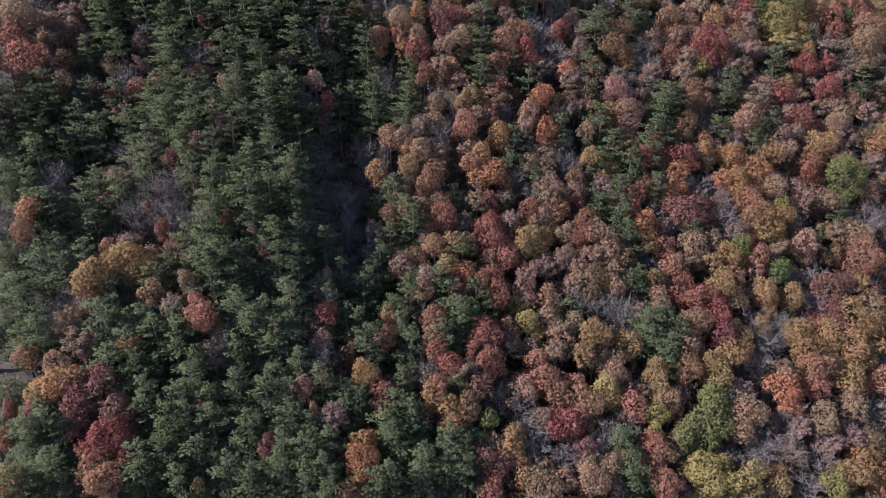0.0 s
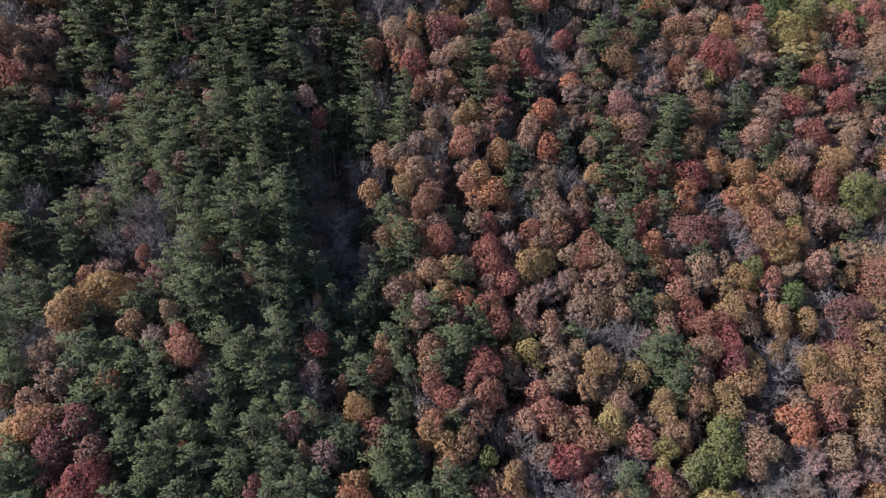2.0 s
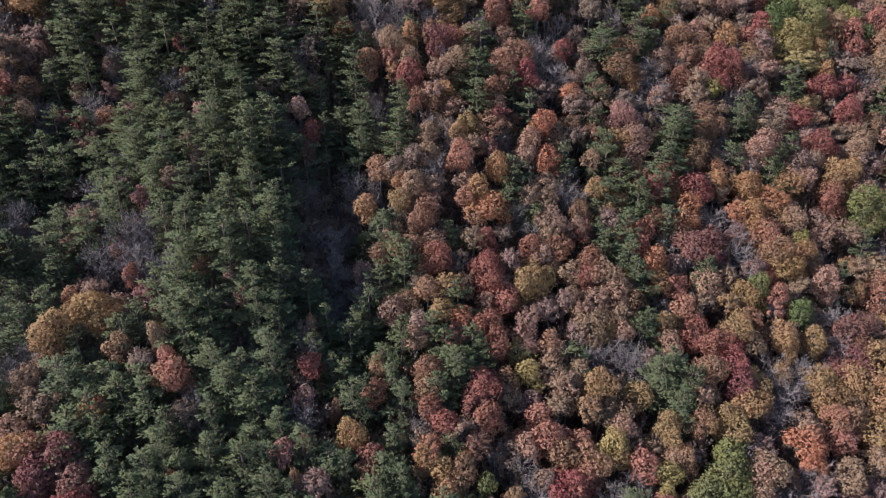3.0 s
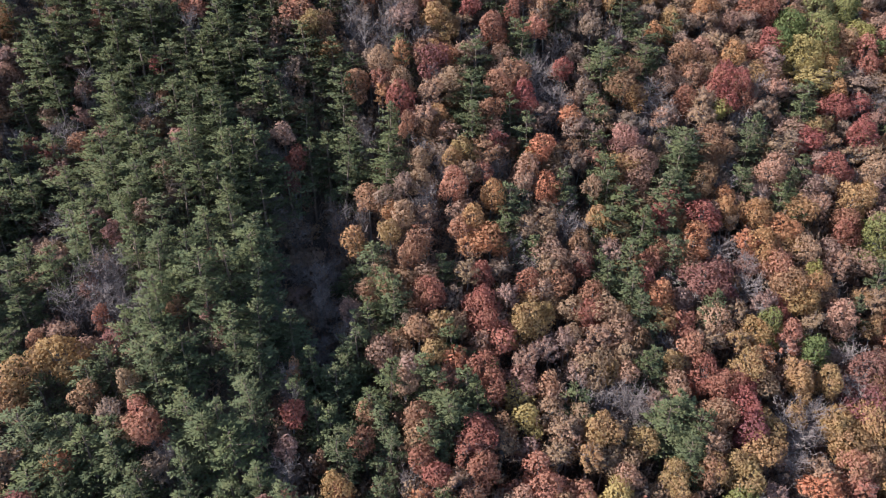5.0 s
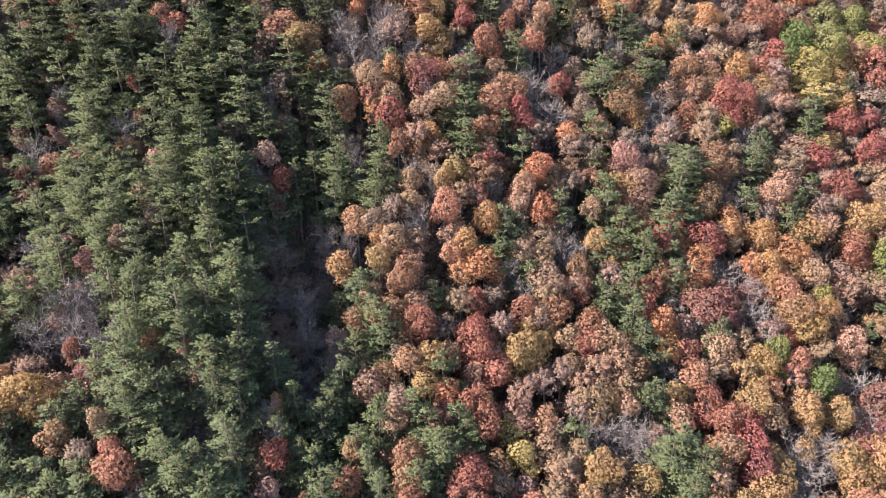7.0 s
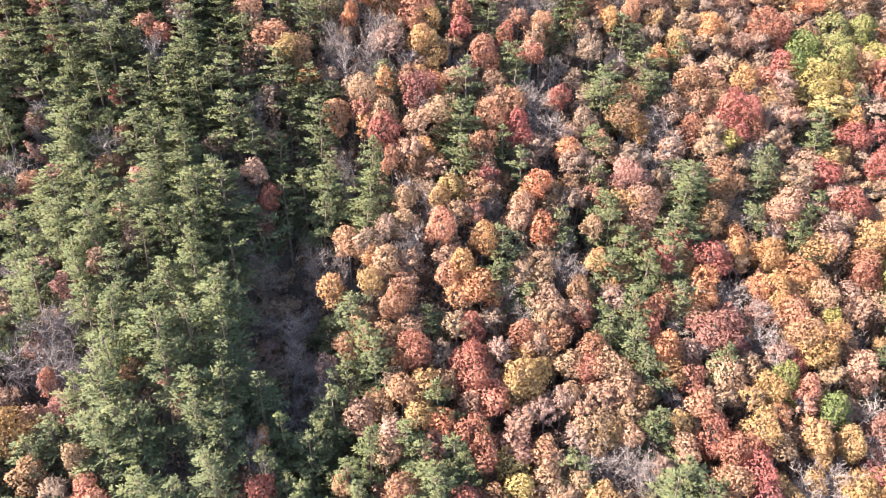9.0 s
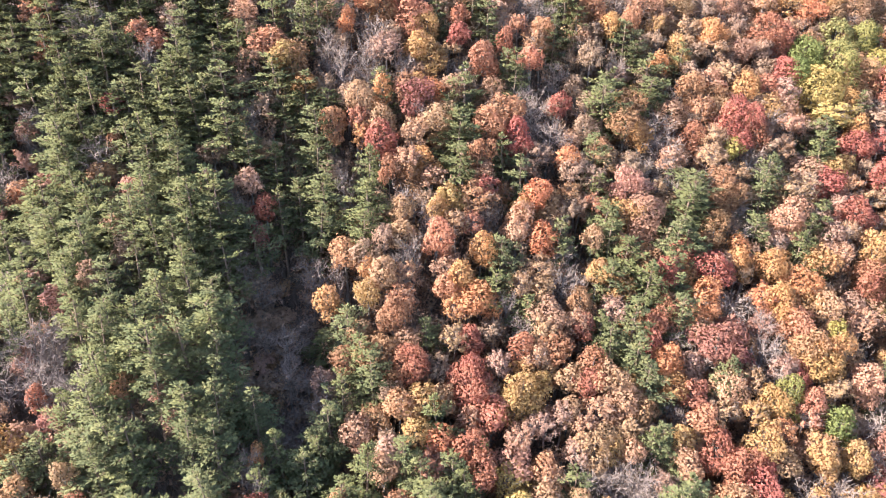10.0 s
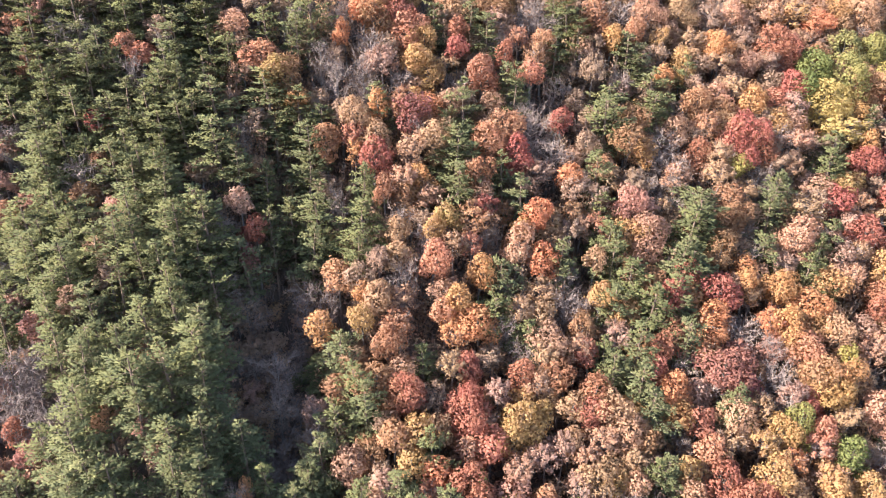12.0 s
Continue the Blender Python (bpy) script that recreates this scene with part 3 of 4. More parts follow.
plant("golden", 65.4, 120.7, 3.9)
plant("orange", 68.2, 121.5, 4.0)
plant("crimson", 64.5, 117.3, 4.4)
plant("golden", 72.5, 118.4, 4.6)
plant("mauve_brown", 76.9, 120.8, 4.7)
plant("rosy_brown", 71.1, 122.5, 4.6)
plant("tan", 61.1, 120.1, 4.4)
plant("bare", 43.3, 112.4, 5.0)
plant("orange", 77.8, 123.8, 4.8)
plant("rust", 75.3, 129.9, 3.6)
plant("orange", -58.2, 90.7, 3.4)
plant("rust", -56.6, 88.0, 2.7)
plant("bare", -55.1, 95.3, 3.7)
plant("tan", -42.6, 92.7, 3.5)
plant("rust", -44.3, 88.1, 3.8)
plant("coral", -46.6, 86.6, 2.1)
plant("orange", -42.6, 85.6, 5.4)
plant("orange", -41.0, 86.6, 2.9)
plant("golden", -46.5, 83.0, 4.6)
plant("golden", -47.2, 81.4, 3.3)
plant("coral", -39.3, 82.0, 3.3)
plant("tan", -47.0, 79.1, 2.9)
plant("tan", -48.3, 77.4, 4.1)
plant("tan", -47.5, 75.7, 5.7)
plant("mauve_brown", -36.2, 81.1, 4.0)
plant("tan", -34.0, 83.5, 2.4)
plant("coral", -32.9, 81.0, 2.4)
plant("coral", -31.9, 79.6, 3.6)
plant("coral", -34.4, 79.0, 2.8)
plant("plum_red", -37.7, 87.6, 3.7)
plant("crimson", -40.0, 89.7, 2.1)
plant("coral", -30.4, 90.5, 2.5)
plant("tan", -27.3, 90.5, 2.5)
plant("bare", -39.2, 91.8, 4.7)
plant("bare", -35.9, 91.1, 4.6)
plant("bare", -40.5, 94.4, 5.2)
plant("bare", -44.0, 92.0, 4.3)
plant("bare", -34.3, 90.7, 3.3)
plant("bare", -48.6, 80.1, 5.0)
plant("bare", -51.0, 78.4, 4.2)
plant("rust", -25.5, 88.2, 2.0)
plant("bare", -29.8, 77.6, 3.1)
plant("pine", -43.5, 81.4, 4.9)
plant("pine", -44.0, 78.7, 4.9)
plant("pine", -40.5, 79.0, 4.1)
plant("pine", -53.8, 83.4, 4.3)
plant("pine", -51.5, 83.0, 4.3)
plant("pine", -55.0, 79.8, 3.4)
plant("pine", -54.8, 90.9, 4.5)
plant("pine", -52.1, 93.0, 4.5)
plant("pine", -52.2, 74.8, 2.5)
plant("pine", -43.1, 95.1, 3.1)
plant("pine", -36.8, 96.3, 2.6)
plant("pine", -32.9, 92.2, 4.2)
plant("pine", -34.1, 94.8, 3.8)
plant("pine", -28.5, 94.5, 5.0)
plant("pine", -24.8, 96.1, 5.0)
plant("pine", -21.8, 96.3, 4.2)
plant("pine", -27.3, 90.7, 4.1)
plant("pine", -24.2, 90.2, 4.9)
plant("pine", -21.4, 92.7, 3.3)
plant("pine", -32.4, 88.3, 4.1)
plant("pine", -30.0, 87.3, 4.9)
plant("pine", -33.7, 86.2, 4.1)
plant("pine", -38.0, 85.2, 3.3)
plant("pine", -31.9, 84.5, 4.0)
plant("pine", -28.7, 86.1, 4.0)
plant("pine", -23.2, 87.1, 3.6)
plant("pine", -27.0, 81.2, 4.0)
plant("pine", -24.0, 81.0, 3.9)
plant("pine", -20.7, 84.7, 4.0)
plant("pine", -21.0, 88.1, 4.1)
plant("pine", -34.5, 77.8, 4.0)
plant("pine", -38.9, 83.6, 2.1)
plant("pine", -35.6, 88.6, 2.5)
plant("pine", -7.4, 103.9, 4.4)
plant("pine", -5.6, 100.6, 3.9)
plant("pine", -8.1, 96.5, 3.4)
plant("pine", -4.6, 98.5, 3.9)
plant("pine", -9.2, 94.1, 3.8)
plant("pine", -14.5, 91.1, 3.4)
plant("pine", -11.9, 89.4, 4.2)
plant("pine", -14.9, 87.2, 4.1)
plant("pine", -11.2, 91.2, 3.4)
plant("pine", -13.5, 84.3, 4.1)
plant("pine", -9.5, 91.1, 3.4)
plant("pine", -5.3, 89.1, 3.3)
plant("pine", -5.1, 84.6, 3.2)
plant("pine", -6.8, 86.5, 4.1)
plant("pine", -0.3, 90.5, 3.3)
plant("pine", 1.3, 88.5, 3.3)
plant("pine", 2.9, 86.7, 4.5)
plant("pine", 4.7, 89.3, 2.5)
plant("pine", 7.1, 88.5, 4.2)
plant("pine", 0.5, 83.7, 3.2)
plant("pine", 3.9, 94.3, 3.0)
plant("pine", 3.7, 85.3, 4.1)
plant("green", 9.5, 93.5, 1.5)
plant("pine", -11.6, 84.8, 3.3)
plant("pine", -17.8, 93.7, 4.2)
plant("pine", -21.3, 91.4, 3.3)
plant("pine", -22.1, 99.4, 5.1)
plant("crimson", 7.2, 103.3, 3.6)
plant("tan", 5.0, 104.0, 4.0)
plant("crimson", 0.5, 99.8, 3.9)
plant("crimson", -1.6, 99.3, 2.6)
plant("coral", -1.6, 95.8, 3.4)
plant("golden", 1.4, 96.4, 3.4)
plant("golden", 0.9, 93.6, 3.4)
plant("tan", 4.0, 97.4, 2.6)
plant("crimson", 6.6, 99.1, 5.2)
plant("crimson", 7.1, 100.6, 3.5)
plant("mauve_brown", 10.7, 102.1, 3.6)
plant("crimson", 14.0, 103.7, 3.2)
plant("tan", 16.8, 105.8, 4.6)
plant("tan", 15.8, 103.3, 4.1)
plant("tan", 20.6, 106.6, 3.7)
plant("crimson", 23.0, 106.9, 2.8)
plant("crimson", 22.5, 102.5, 4.1)
plant("crimson", 21.9, 100.4, 3.6)
plant("golden", 13.7, 99.3, 5.3)
plant("golden", 12.3, 98.1, 3.5)
plant("golden", 15.6, 100.0, 2.7)
plant("coral", 9.6, 96.2, 4.8)
plant("tan", 7.0, 95.5, 3.0)
plant("rosy_brown", 13.1, 95.2, 4.4)
plant("mauve_brown", 16.6, 96.4, 4.4)
plant("mauve_brown", 18.0, 97.2, 3.5)
plant("rosy_brown", 12.5, 93.0, 3.4)
plant("tan", 19.0, 98.0, 2.7)
plant("orange", 3.9, 92.8, 3.4)
plant("rust", 3.0, 90.6, 3.8)
plant("crimson", 7.3, 92.5, 3.8)
plant("crimson", 8.1, 90.7, 3.8)
plant("coral", 15.9, 92.7, 3.0)
plant("yellow", 11.9, 90.3, 4.7)
plant("yellow", 12.6, 87.9, 3.4)
plant("tan", 16.6, 90.9, 4.3)
plant("tan", 16.1, 89.1, 3.4)
plant("tan", 17.2, 87.5, 5.1)
plant("golden", 21.9, 87.4, 3.9)
plant("mauve_brown", -3.2, 91.0, 3.3)
plant("tan", -2.8, 89.0, 2.9)
plant("rosy_brown", -5.8, 93.2, 3.4)
plant("mauve_brown", -10.8, 98.1, 3.9)
plant("bare", -11.5, 96.5, 3.5)
plant("bare", -17.8, 89.0, 2.9)
plant("orange", -16.6, 88.9, 1.5)
plant("bare", -16.8, 86.4, 2.8)
plant("crimson", -16.9, 83.8, 2.8)
plant("coral", -8.0, 86.0, 2.4)
plant("rust", -7.5, 83.0, 2.4)
plant("rust", -1.1, 85.7, 3.2)
plant("coral", -1.5, 83.3, 3.2)
plant("bare", -15.1, 99.7, 3.5)
plant("bare", -15.4, 103.2, 4.5)
plant("mauve_brown", 19.5, 93.5, 3.9)
plant("bare", 21.0, 91.3, 4.4)
plant("rust", -8.2, 100.1, 3.1)
plant("pine", 28.1, 107.4, 4.7)
plant("pine", 28.7, 104.1, 4.7)
plant("pine", 29.3, 101.7, 4.6)
plant("pine", 26.0, 105.3, 3.7)
plant("pine", 36.1, 109.8, 3.4)
plant("pine", 39.8, 103.4, 3.8)
plant("pine", 30.3, 95.9, 3.2)
plant("pine", 29.2, 94.2, 3.1)
plant("pine", 32.9, 90.1, 5.4)
plant("pine", 31.4, 88.3, 4.9)
plant("pine", 34.3, 87.8, 4.0)
plant("green", 54.4, 99.4, 4.0)
plant("pine", 67.7, 110.3, 3.3)
plant("pine", 62.1, 104.7, 3.1)
plant("olive", 47.8, 101.5, 3.9)
plant("crimson", 32.0, 108.2, 2.9)
plant("crimson", 30.8, 106.3, 3.3)
plant("orange", 33.4, 104.6, 3.8)
plant("orange", 33.0, 101.6, 3.3)
plant("mauve_brown", 36.1, 104.1, 3.3)
plant("rust", 35.7, 101.5, 3.3)
plant("coral", 35.8, 99.0, 3.3)
plant("plum_red", 40.4, 107.2, 6.4)
plant("plum_red", 41.7, 109.0, 5.0)
plant("plum_red", 42.4, 105.1, 3.9)
plant("bare", 46.1, 107.1, 6.0)
plant("bare", 45.8, 110.0, 4.0)
plant("coral", 51.2, 110.0, 5.1)
plant("coral", 51.5, 107.4, 5.1)
plant("orange", 51.1, 111.7, 4.1)
plant("tan", 56.2, 112.4, 4.2)
plant("yellow", 57.8, 110.6, 2.1)
plant("orange", 53.6, 105.9, 5.1)
plant("orange", 55.5, 107.4, 4.1)
plant("tan", 57.9, 107.2, 3.6)
plant("tan", 58.7, 104.8, 4.1)
plant("mauve_brown", 48.6, 105.1, 4.0)
plant("tan", 54.9, 103.4, 4.1)
plant("tan", 61.9, 111.5, 5.4)
plant("crimson", 64.2, 116.3, 3.9)
plant("tan", 66.9, 107.7, 4.3)
plant("tan", 69.2, 107.1, 4.3)
plant("golden", 64.3, 103.7, 2.6)
plant("bare", 73.9, 111.2, 4.5)
plant("bare", 71.6, 110.1, 5.5)
plant("tan", 73.5, 114.8, 4.5)
plant("tan", 76.8, 117.1, 4.6)
plant("tan", 24.7, 101.1, 4.1)
plant("tan", 26.2, 98.9, 4.5)
plant("tan", 23.4, 97.8, 4.5)
plant("tan", 26.4, 96.4, 3.6)
plant("tan", 21.5, 96.4, 3.6)
plant("tan", 22.1, 93.7, 4.0)
plant("golden", 25.2, 94.2, 2.7)
plant("tan", 27.5, 94.4, 2.7)
plant("tan", 41.3, 101.9, 4.3)
plant("tan", 43.9, 103.1, 3.9)
plant("tan", 39.9, 99.2, 4.7)
plant("golden", 43.2, 99.6, 4.3)
plant("orange", 45.9, 101.2, 3.9)
plant("coral", 49.3, 99.6, 4.4)
plant("coral", 51.6, 101.5, 3.5)
plant("golden", 51.4, 96.9, 4.9)
plant("golden", 50.0, 95.0, 3.9)
plant("tan", 46.3, 94.9, 3.3)
plant("golden", 43.0, 96.2, 4.3)
plant("crimson", 37.8, 95.3, 5.1)
plant("crimson", 39.8, 93.8, 4.6)
plant("crimson", 42.0, 91.7, 4.6)
plant("crimson", 43.7, 93.3, 3.3)
plant("plum_red", 41.5, 89.2, 4.1)
plant("golden", 54.8, 95.6, 3.5)
plant("golden", 32.9, 95.4, 3.2)
plant("tan", 33.0, 93.3, 2.7)
plant("orange", 46.1, 97.9, 4.3)
plant("bare", 23.6, 91.4, 4.8)
plant("bare", 27.1, 92.0, 4.9)
plant("bare", 27.8, 90.4, 5.3)
plant("bare", 48.0, 90.8, 5.7)
plant("bare", 50.6, 90.3, 5.2)
plant("plum_red", 61.7, 97.0, 7.6)
plant("plum_red", 59.9, 94.1, 6.0)
plant("rosy_brown", 65.2, 98.9, 5.2)
plant("coral", 69.6, 103.9, 7.0)
plant("coral", 72.4, 103.3, 5.4)
plant("orange", 67.5, 100.0, 4.2)
plant("bare", 61.0, 101.0, 6.2)
plant("bare", 57.5, 95.3, 5.0)
plant("golden", 68.4, 97.1, 7.3)
plant("golden", 64.6, 94.1, 7.2)
plant("golden", 68.3, 93.8, 6.2)
plant("golden", 60.1, 91.7, 6.0)
plant("tan", 37.6, 89.6, 4.5)
plant("golden", 49.1, 91.0, 2.4)
plant("golden", 20.6, 87.3, 4.3)
plant("pine", -52.2, 76.1, 2.5)
plant("pine", -41.1, 78.3, 4.0)
plant("pine", -37.1, 76.3, 4.8)
plant("pine", -33.6, 76.6, 4.0)
plant("pine", -41.1, 75.1, 4.0)
plant("pine", -43.4, 73.1, 5.6)
plant("pine", -39.0, 73.0, 3.2)
plant("pine", -31.2, 74.9, 3.1)
plant("pine", -26.9, 74.9, 3.9)
plant("pine", -25.2, 79.0, 4.7)
plant("pine", -22.3, 78.8, 4.7)
plant("pine", -26.7, 79.2, 3.1)
plant("pine", -19.1, 76.6, 2.3)
plant("pine", -18.7, 72.8, 3.4)
plant("pine", -22.9, 72.2, 3.8)
plant("pine", -27.2, 72.3, 3.1)
plant("pine", -32.2, 72.4, 3.9)
plant("pine", -33.2, 70.4, 3.9)
plant("pine", -37.5, 71.1, 3.9)
plant("pine", -36.4, 68.9, 3.9)
plant("pine", -48.8, 67.4, 3.6)
plant("pine", -50.2, 65.5, 4.0)
plant("pine", -47.5, 65.2, 4.0)
plant("pine", -46.3, 65.3, 3.2)
plant("pine", -29.8, 70.7, 3.1)
plant("pine", -33.9, 66.8, 4.2)
plant("pine", -32.2, 68.1, 3.1)
plant("pine", -28.7, 68.0, 3.8)
plant("pine", -25.2, 67.8, 4.6)
plant("pine", -20.5, 69.5, 3.8)
plant("pine", -20.2, 67.1, 3.8)
plant("pine", -36.9, 64.7, 3.9)
plant("pine", -33.4, 64.0, 3.8)
plant("pine", -30.1, 64.3, 3.8)
plant("pine", -26.7, 64.2, 4.5)
plant("pine", -23.9, 63.3, 3.8)
plant("pine", -20.7, 64.8, 3.8)
plant("pine", -17.4, 66.9, 3.8)
plant("pine", -49.0, 63.4, 4.0)
plant("pine", -45.9, 61.6, 4.7)
plant("pine", -49.3, 60.1, 4.0)
plant("pine", -36.3, 61.9, 3.8)
plant("pine", -31.0, 61.4, 3.8)
plant("rust", -51.9, 72.7, 3.3)
plant("tan", -48.9, 72.8, 3.3)
plant("orange", -48.8, 69.9, 4.8)
plant("orange", -49.6, 69.0, 3.2)
plant("golden", -47.5, 71.3, 2.4)
plant("coral", -45.4, 71.1, 4.0)
plant("plum_red", -45.8, 68.7, 4.8)
plant("plum_red", -44.2, 67.7, 4.0)
plant("plum_red", -44.5, 66.1, 3.2)
plant("plum_red", -41.9, 70.7, 4.4)
plant("rosy_brown", -40.8, 69.0, 4.7)
plant("plum_red", -40.5, 67.5, 3.9)
plant("crimson", -40.7, 65.8, 5.1)
plant("crimson", -39.5, 64.3, 3.1)
plant("coral", -41.0, 62.6, 3.9)
plant("coral", -40.0, 61.0, 3.9)
plant("rust", -42.4, 62.8, 2.3)
plant("crimson", -38.6, 63.2, 2.3)
plant("orange", -51.1, 60.7, 3.6)
plant("crimson", -52.7, 64.8, 2.0)
plant("plum_red", -50.8, 67.4, 2.8)
plant("crimson", -53.6, 67.0, 1.6)
plant("orange", -41.5, 75.2, 3.2)
plant("orange", -40.2, 75.3, 2.0)
plant("mauve_brown", -30.6, 76.0, 3.9)
plant("bare", -28.6, 77.0, 2.4)
plant("rosy_brown", -19.2, 73.9, 2.7)
plant("orange", -30.7, 69.5, 1.2)
plant("golden", -29.0, 61.4, 1.9)
plant("plum_red", -22.3, 66.7, 2.3)
plant("coral", -17.1, 70.4, 1.5)
plant("pine", -16.0, 74.1, 4.2)
plant("pine", -12.3, 74.2, 4.2)
plant("pine", -10.7, 72.3, 3.1)
plant("pine", -11.3, 80.5, 4.0)
plant("pine", -9.8, 82.3, 3.2)
plant("pine", -5.0, 81.5, 3.2)
plant("pine", -5.3, 76.2, 2.7)
plant("pine", -6.3, 74.0, 2.3)
plant("pine", -4.8, 73.0, 3.5)
plant("pine", -6.9, 70.3, 4.2)
plant("pine", -5.1, 69.8, 3.8)
plant("pine", -3.3, 72.5, 3.1)
plant("pine", -16.9, 68.7, 3.4)
plant("pine", -16.0, 66.5, 3.8)
plant("pine", -13.3, 67.5, 3.4)
plant("pine", -15.2, 64.9, 4.1)
plant("pine", -17.8, 63.4, 3.7)
plant("pine", 1.2, 70.1, 3.9)
plant("pine", 1.2, 68.4, 4.2)
plant("pine", -1.8, 67.3, 3.8)
plant("pine", 2.6, 66.3, 4.6)
plant("pine", -3.2, 65.8, 3.0)
plant("pine", -6.8, 65.4, 3.0)
plant("pine", -7.4, 64.2, 3.8)
plant("pine", -14.3, 63.3, 3.7)
plant("olive", 6.6, 74.2, 2.4)
plant("pine", -6.2, 69.0, 3.0)
plant("bare", -16.4, 79.0, 3.9)
plant("mauve_brown", -17.3, 80.0, 2.4)
plant("rust", -12.8, 80.0, 1.6)
plant("orange", -11.8, 77.5, 3.5)
plant("coral", -9.5, 76.6, 2.7)
plant("crimson", -15.4, 75.8, 1.9)
plant("rust", -8.6, 74.6, 2.7)
plant("rust", -8.2, 72.9, 2.7)
plant("mauve_brown", -14.3, 71.1, 3.8)
plant("bare", -16.3, 70.2, 2.3)
plant("crimson", -0.7, 81.1, 2.8)
plant("crimson", 1.3, 80.0, 2.8)
plant("crimson", 4.5, 82.9, 5.3)
plant("crimson", 6.5, 83.6, 4.1)
plant("crimson", 6.9, 81.4, 4.1)
plant("crimson", 5.4, 85.2, 3.3)
plant("tan", 3.6, 79.3, 4.8)
plant("rust", 5.1, 77.5, 4.8)
plant("rust", 4.3, 75.2, 3.9)
plant("orange", -0.7, 76.3, 4.3)
plant("golden", -1.1, 75.1, 3.1)
plant("orange", 1.2, 74.5, 3.1)
plant("golden", 1.2, 72.6, 3.1)
plant("coral", 13.4, 82.2, 3.3)
plant("coral", 15.0, 80.7, 4.9)
plant("coral", 16.1, 79.3, 3.3)
plant("coral", 18.9, 79.7, 3.3)
plant("coral", 19.6, 77.7, 3.7)
plant("tan", 16.0, 83.9, 5.0)
plant("tan", 17.9, 86.3, 4.2)
plant("golden", 20.3, 85.1, 5.1)
plant("crimson", 17.6, 74.8, 4.9)
plant("coral", 19.3, 75.5, 3.3)
plant("golden", 9.3, 72.8, 4.0)
plant("golden", 9.6, 71.2, 3.2)
plant("orange", -10.5, 68.5, 3.0)
plant("orange", -10.7, 66.7, 3.8)
plant("orange", -9.3, 65.6, 3.0)
plant("rust", -10.9, 64.0, 3.0)
plant("plum_red", 5.7, 69.1, 3.9)
plant("plum_red", 7.1, 68.1, 3.9)
plant("tan", 14.0, 69.1, 4.0)
plant("tan", 13.1, 67.5, 4.4)
plant("tan", 16.3, 68.1, 3.2)
plant("tan", 19.8, 69.2, 3.6)
plant("bare", 10.6, 76.4, 4.0)
plant("tan", 11.6, 78.6, 3.2)
plant("bare", 12.0, 73.4, 4.8)
plant("bare", 13.4, 71.6, 4.8)
plant("bare", 16.6, 72.1, 4.8)
plant("plum_red", 19.1, 72.8, 2.4)
plant("golden", 10.9, 68.0, 3.2)
plant("bare", 8.3, 77.3, 3.2)
plant("bare", -1.9, 78.7, 2.4)
plant("rust", 6.3, 66.7, 3.1)
plant("bare", 16.4, 70.0, 4.0)
plant("pine", 25.4, 73.1, 5.0)
plant("pine", 25.9, 71.2, 5.0)
plant("pine", 26.5, 69.4, 4.6)
plant("pine", 33.3, 84.6, 3.5)
plant("golden", 22.4, 88.3, 4.3)
plant("tan", 21.9, 84.4, 4.3)
plant("yellow", 23.5, 80.3, 4.6)
plant("tan", 24.6, 82.4, 3.4)
plant("yellow", 22.2, 79.3, 3.3)
plant("golden", 25.0, 78.9, 3.4)
plant("golden", 30.5, 83.0, 3.5)
plant("golden", 30.7, 81.5, 2.6)
plant("coral", 35.7, 83.4, 3.5)
plant("tan", 36.6, 86.5, 4.5)
plant("coral", 37.1, 88.7, 3.6)
plant("coral", 27.9, 78.8, 3.4)
plant("coral", 31.7, 79.6, 3.9)
plant("coral", 32.7, 78.6, 3.5)
plant("yellow", 30.5, 77.3, 3.0)
plant("yellow", 29.1, 76.1, 2.1)
plant("coral", 30.0, 74.4, 3.8)
plant("coral", 30.7, 73.4, 3.4)
plant("rust", 30.0, 71.8, 3.4)
plant("coral", 30.5, 69.7, 4.2)
plant("tan", 20.2, 69.2, 3.2)
plant("tan", 19.6, 70.4, 3.2)
plant("coral", 20.4, 77.7, 3.3)
plant("olive", 37.6, 78.1, 5.3)
plant("olive", 35.6, 76.5, 4.3)
plant("olive", 37.9, 75.4, 4.8)
plant("olive", 34.9, 74.8, 3.9)
plant("olive", 39.6, 79.9, 4.4)
plant("yellow", 36.0, 72.1, 4.7)
plant("yellow", 39.4, 72.7, 2.6)
plant("yellow", 36.9, 70.6, 4.7)
plant("yellow", 41.8, 70.9, 4.4)
plant("yellow", 39.3, 70.3, 3.9)
plant("tan", 43.1, 78.8, 4.9)
plant("tan", 44.2, 79.9, 4.5)
plant("tan", 42.3, 77.0, 4.0)
plant("bare", 44.7, 74.7, 5.4)
plant("bare", 46.2, 76.1, 5.4)
plant("bare", 43.0, 72.5, 4.4)
plant("bare", 39.9, 81.7, 4.5)
plant("bare", 26.0, 77.1, 5.0)
plant("bare", 22.5, 75.3, 4.1)
plant("bare", 20.7, 73.1, 4.1)
plant("golden", 43.1, 88.6, 4.6)
plant("golden", 42.6, 86.3, 4.6)
plant("golden", 41.3, 83.9, 4.5)
plant("golden", 39.7, 84.4, 3.6)
plant("mauve_brown", 44.2, 82.0, 4.1)
plant("bare", 48.6, 89.3, 5.6)
plant("bare", 47.8, 86.0, 4.6)
plant("bare", 52.0, 92.0, 4.8)
plant("golden", 54.4, 90.7, 3.9)
plant("golden", 54.6, 88.4, 4.8)
plant("tan", 51.0, 85.0, 5.2)
plant("orange", 51.5, 83.5, 4.7)
plant("coral", 55.6, 85.6, 5.3)
plant("coral", 58.7, 86.6, 3.9)
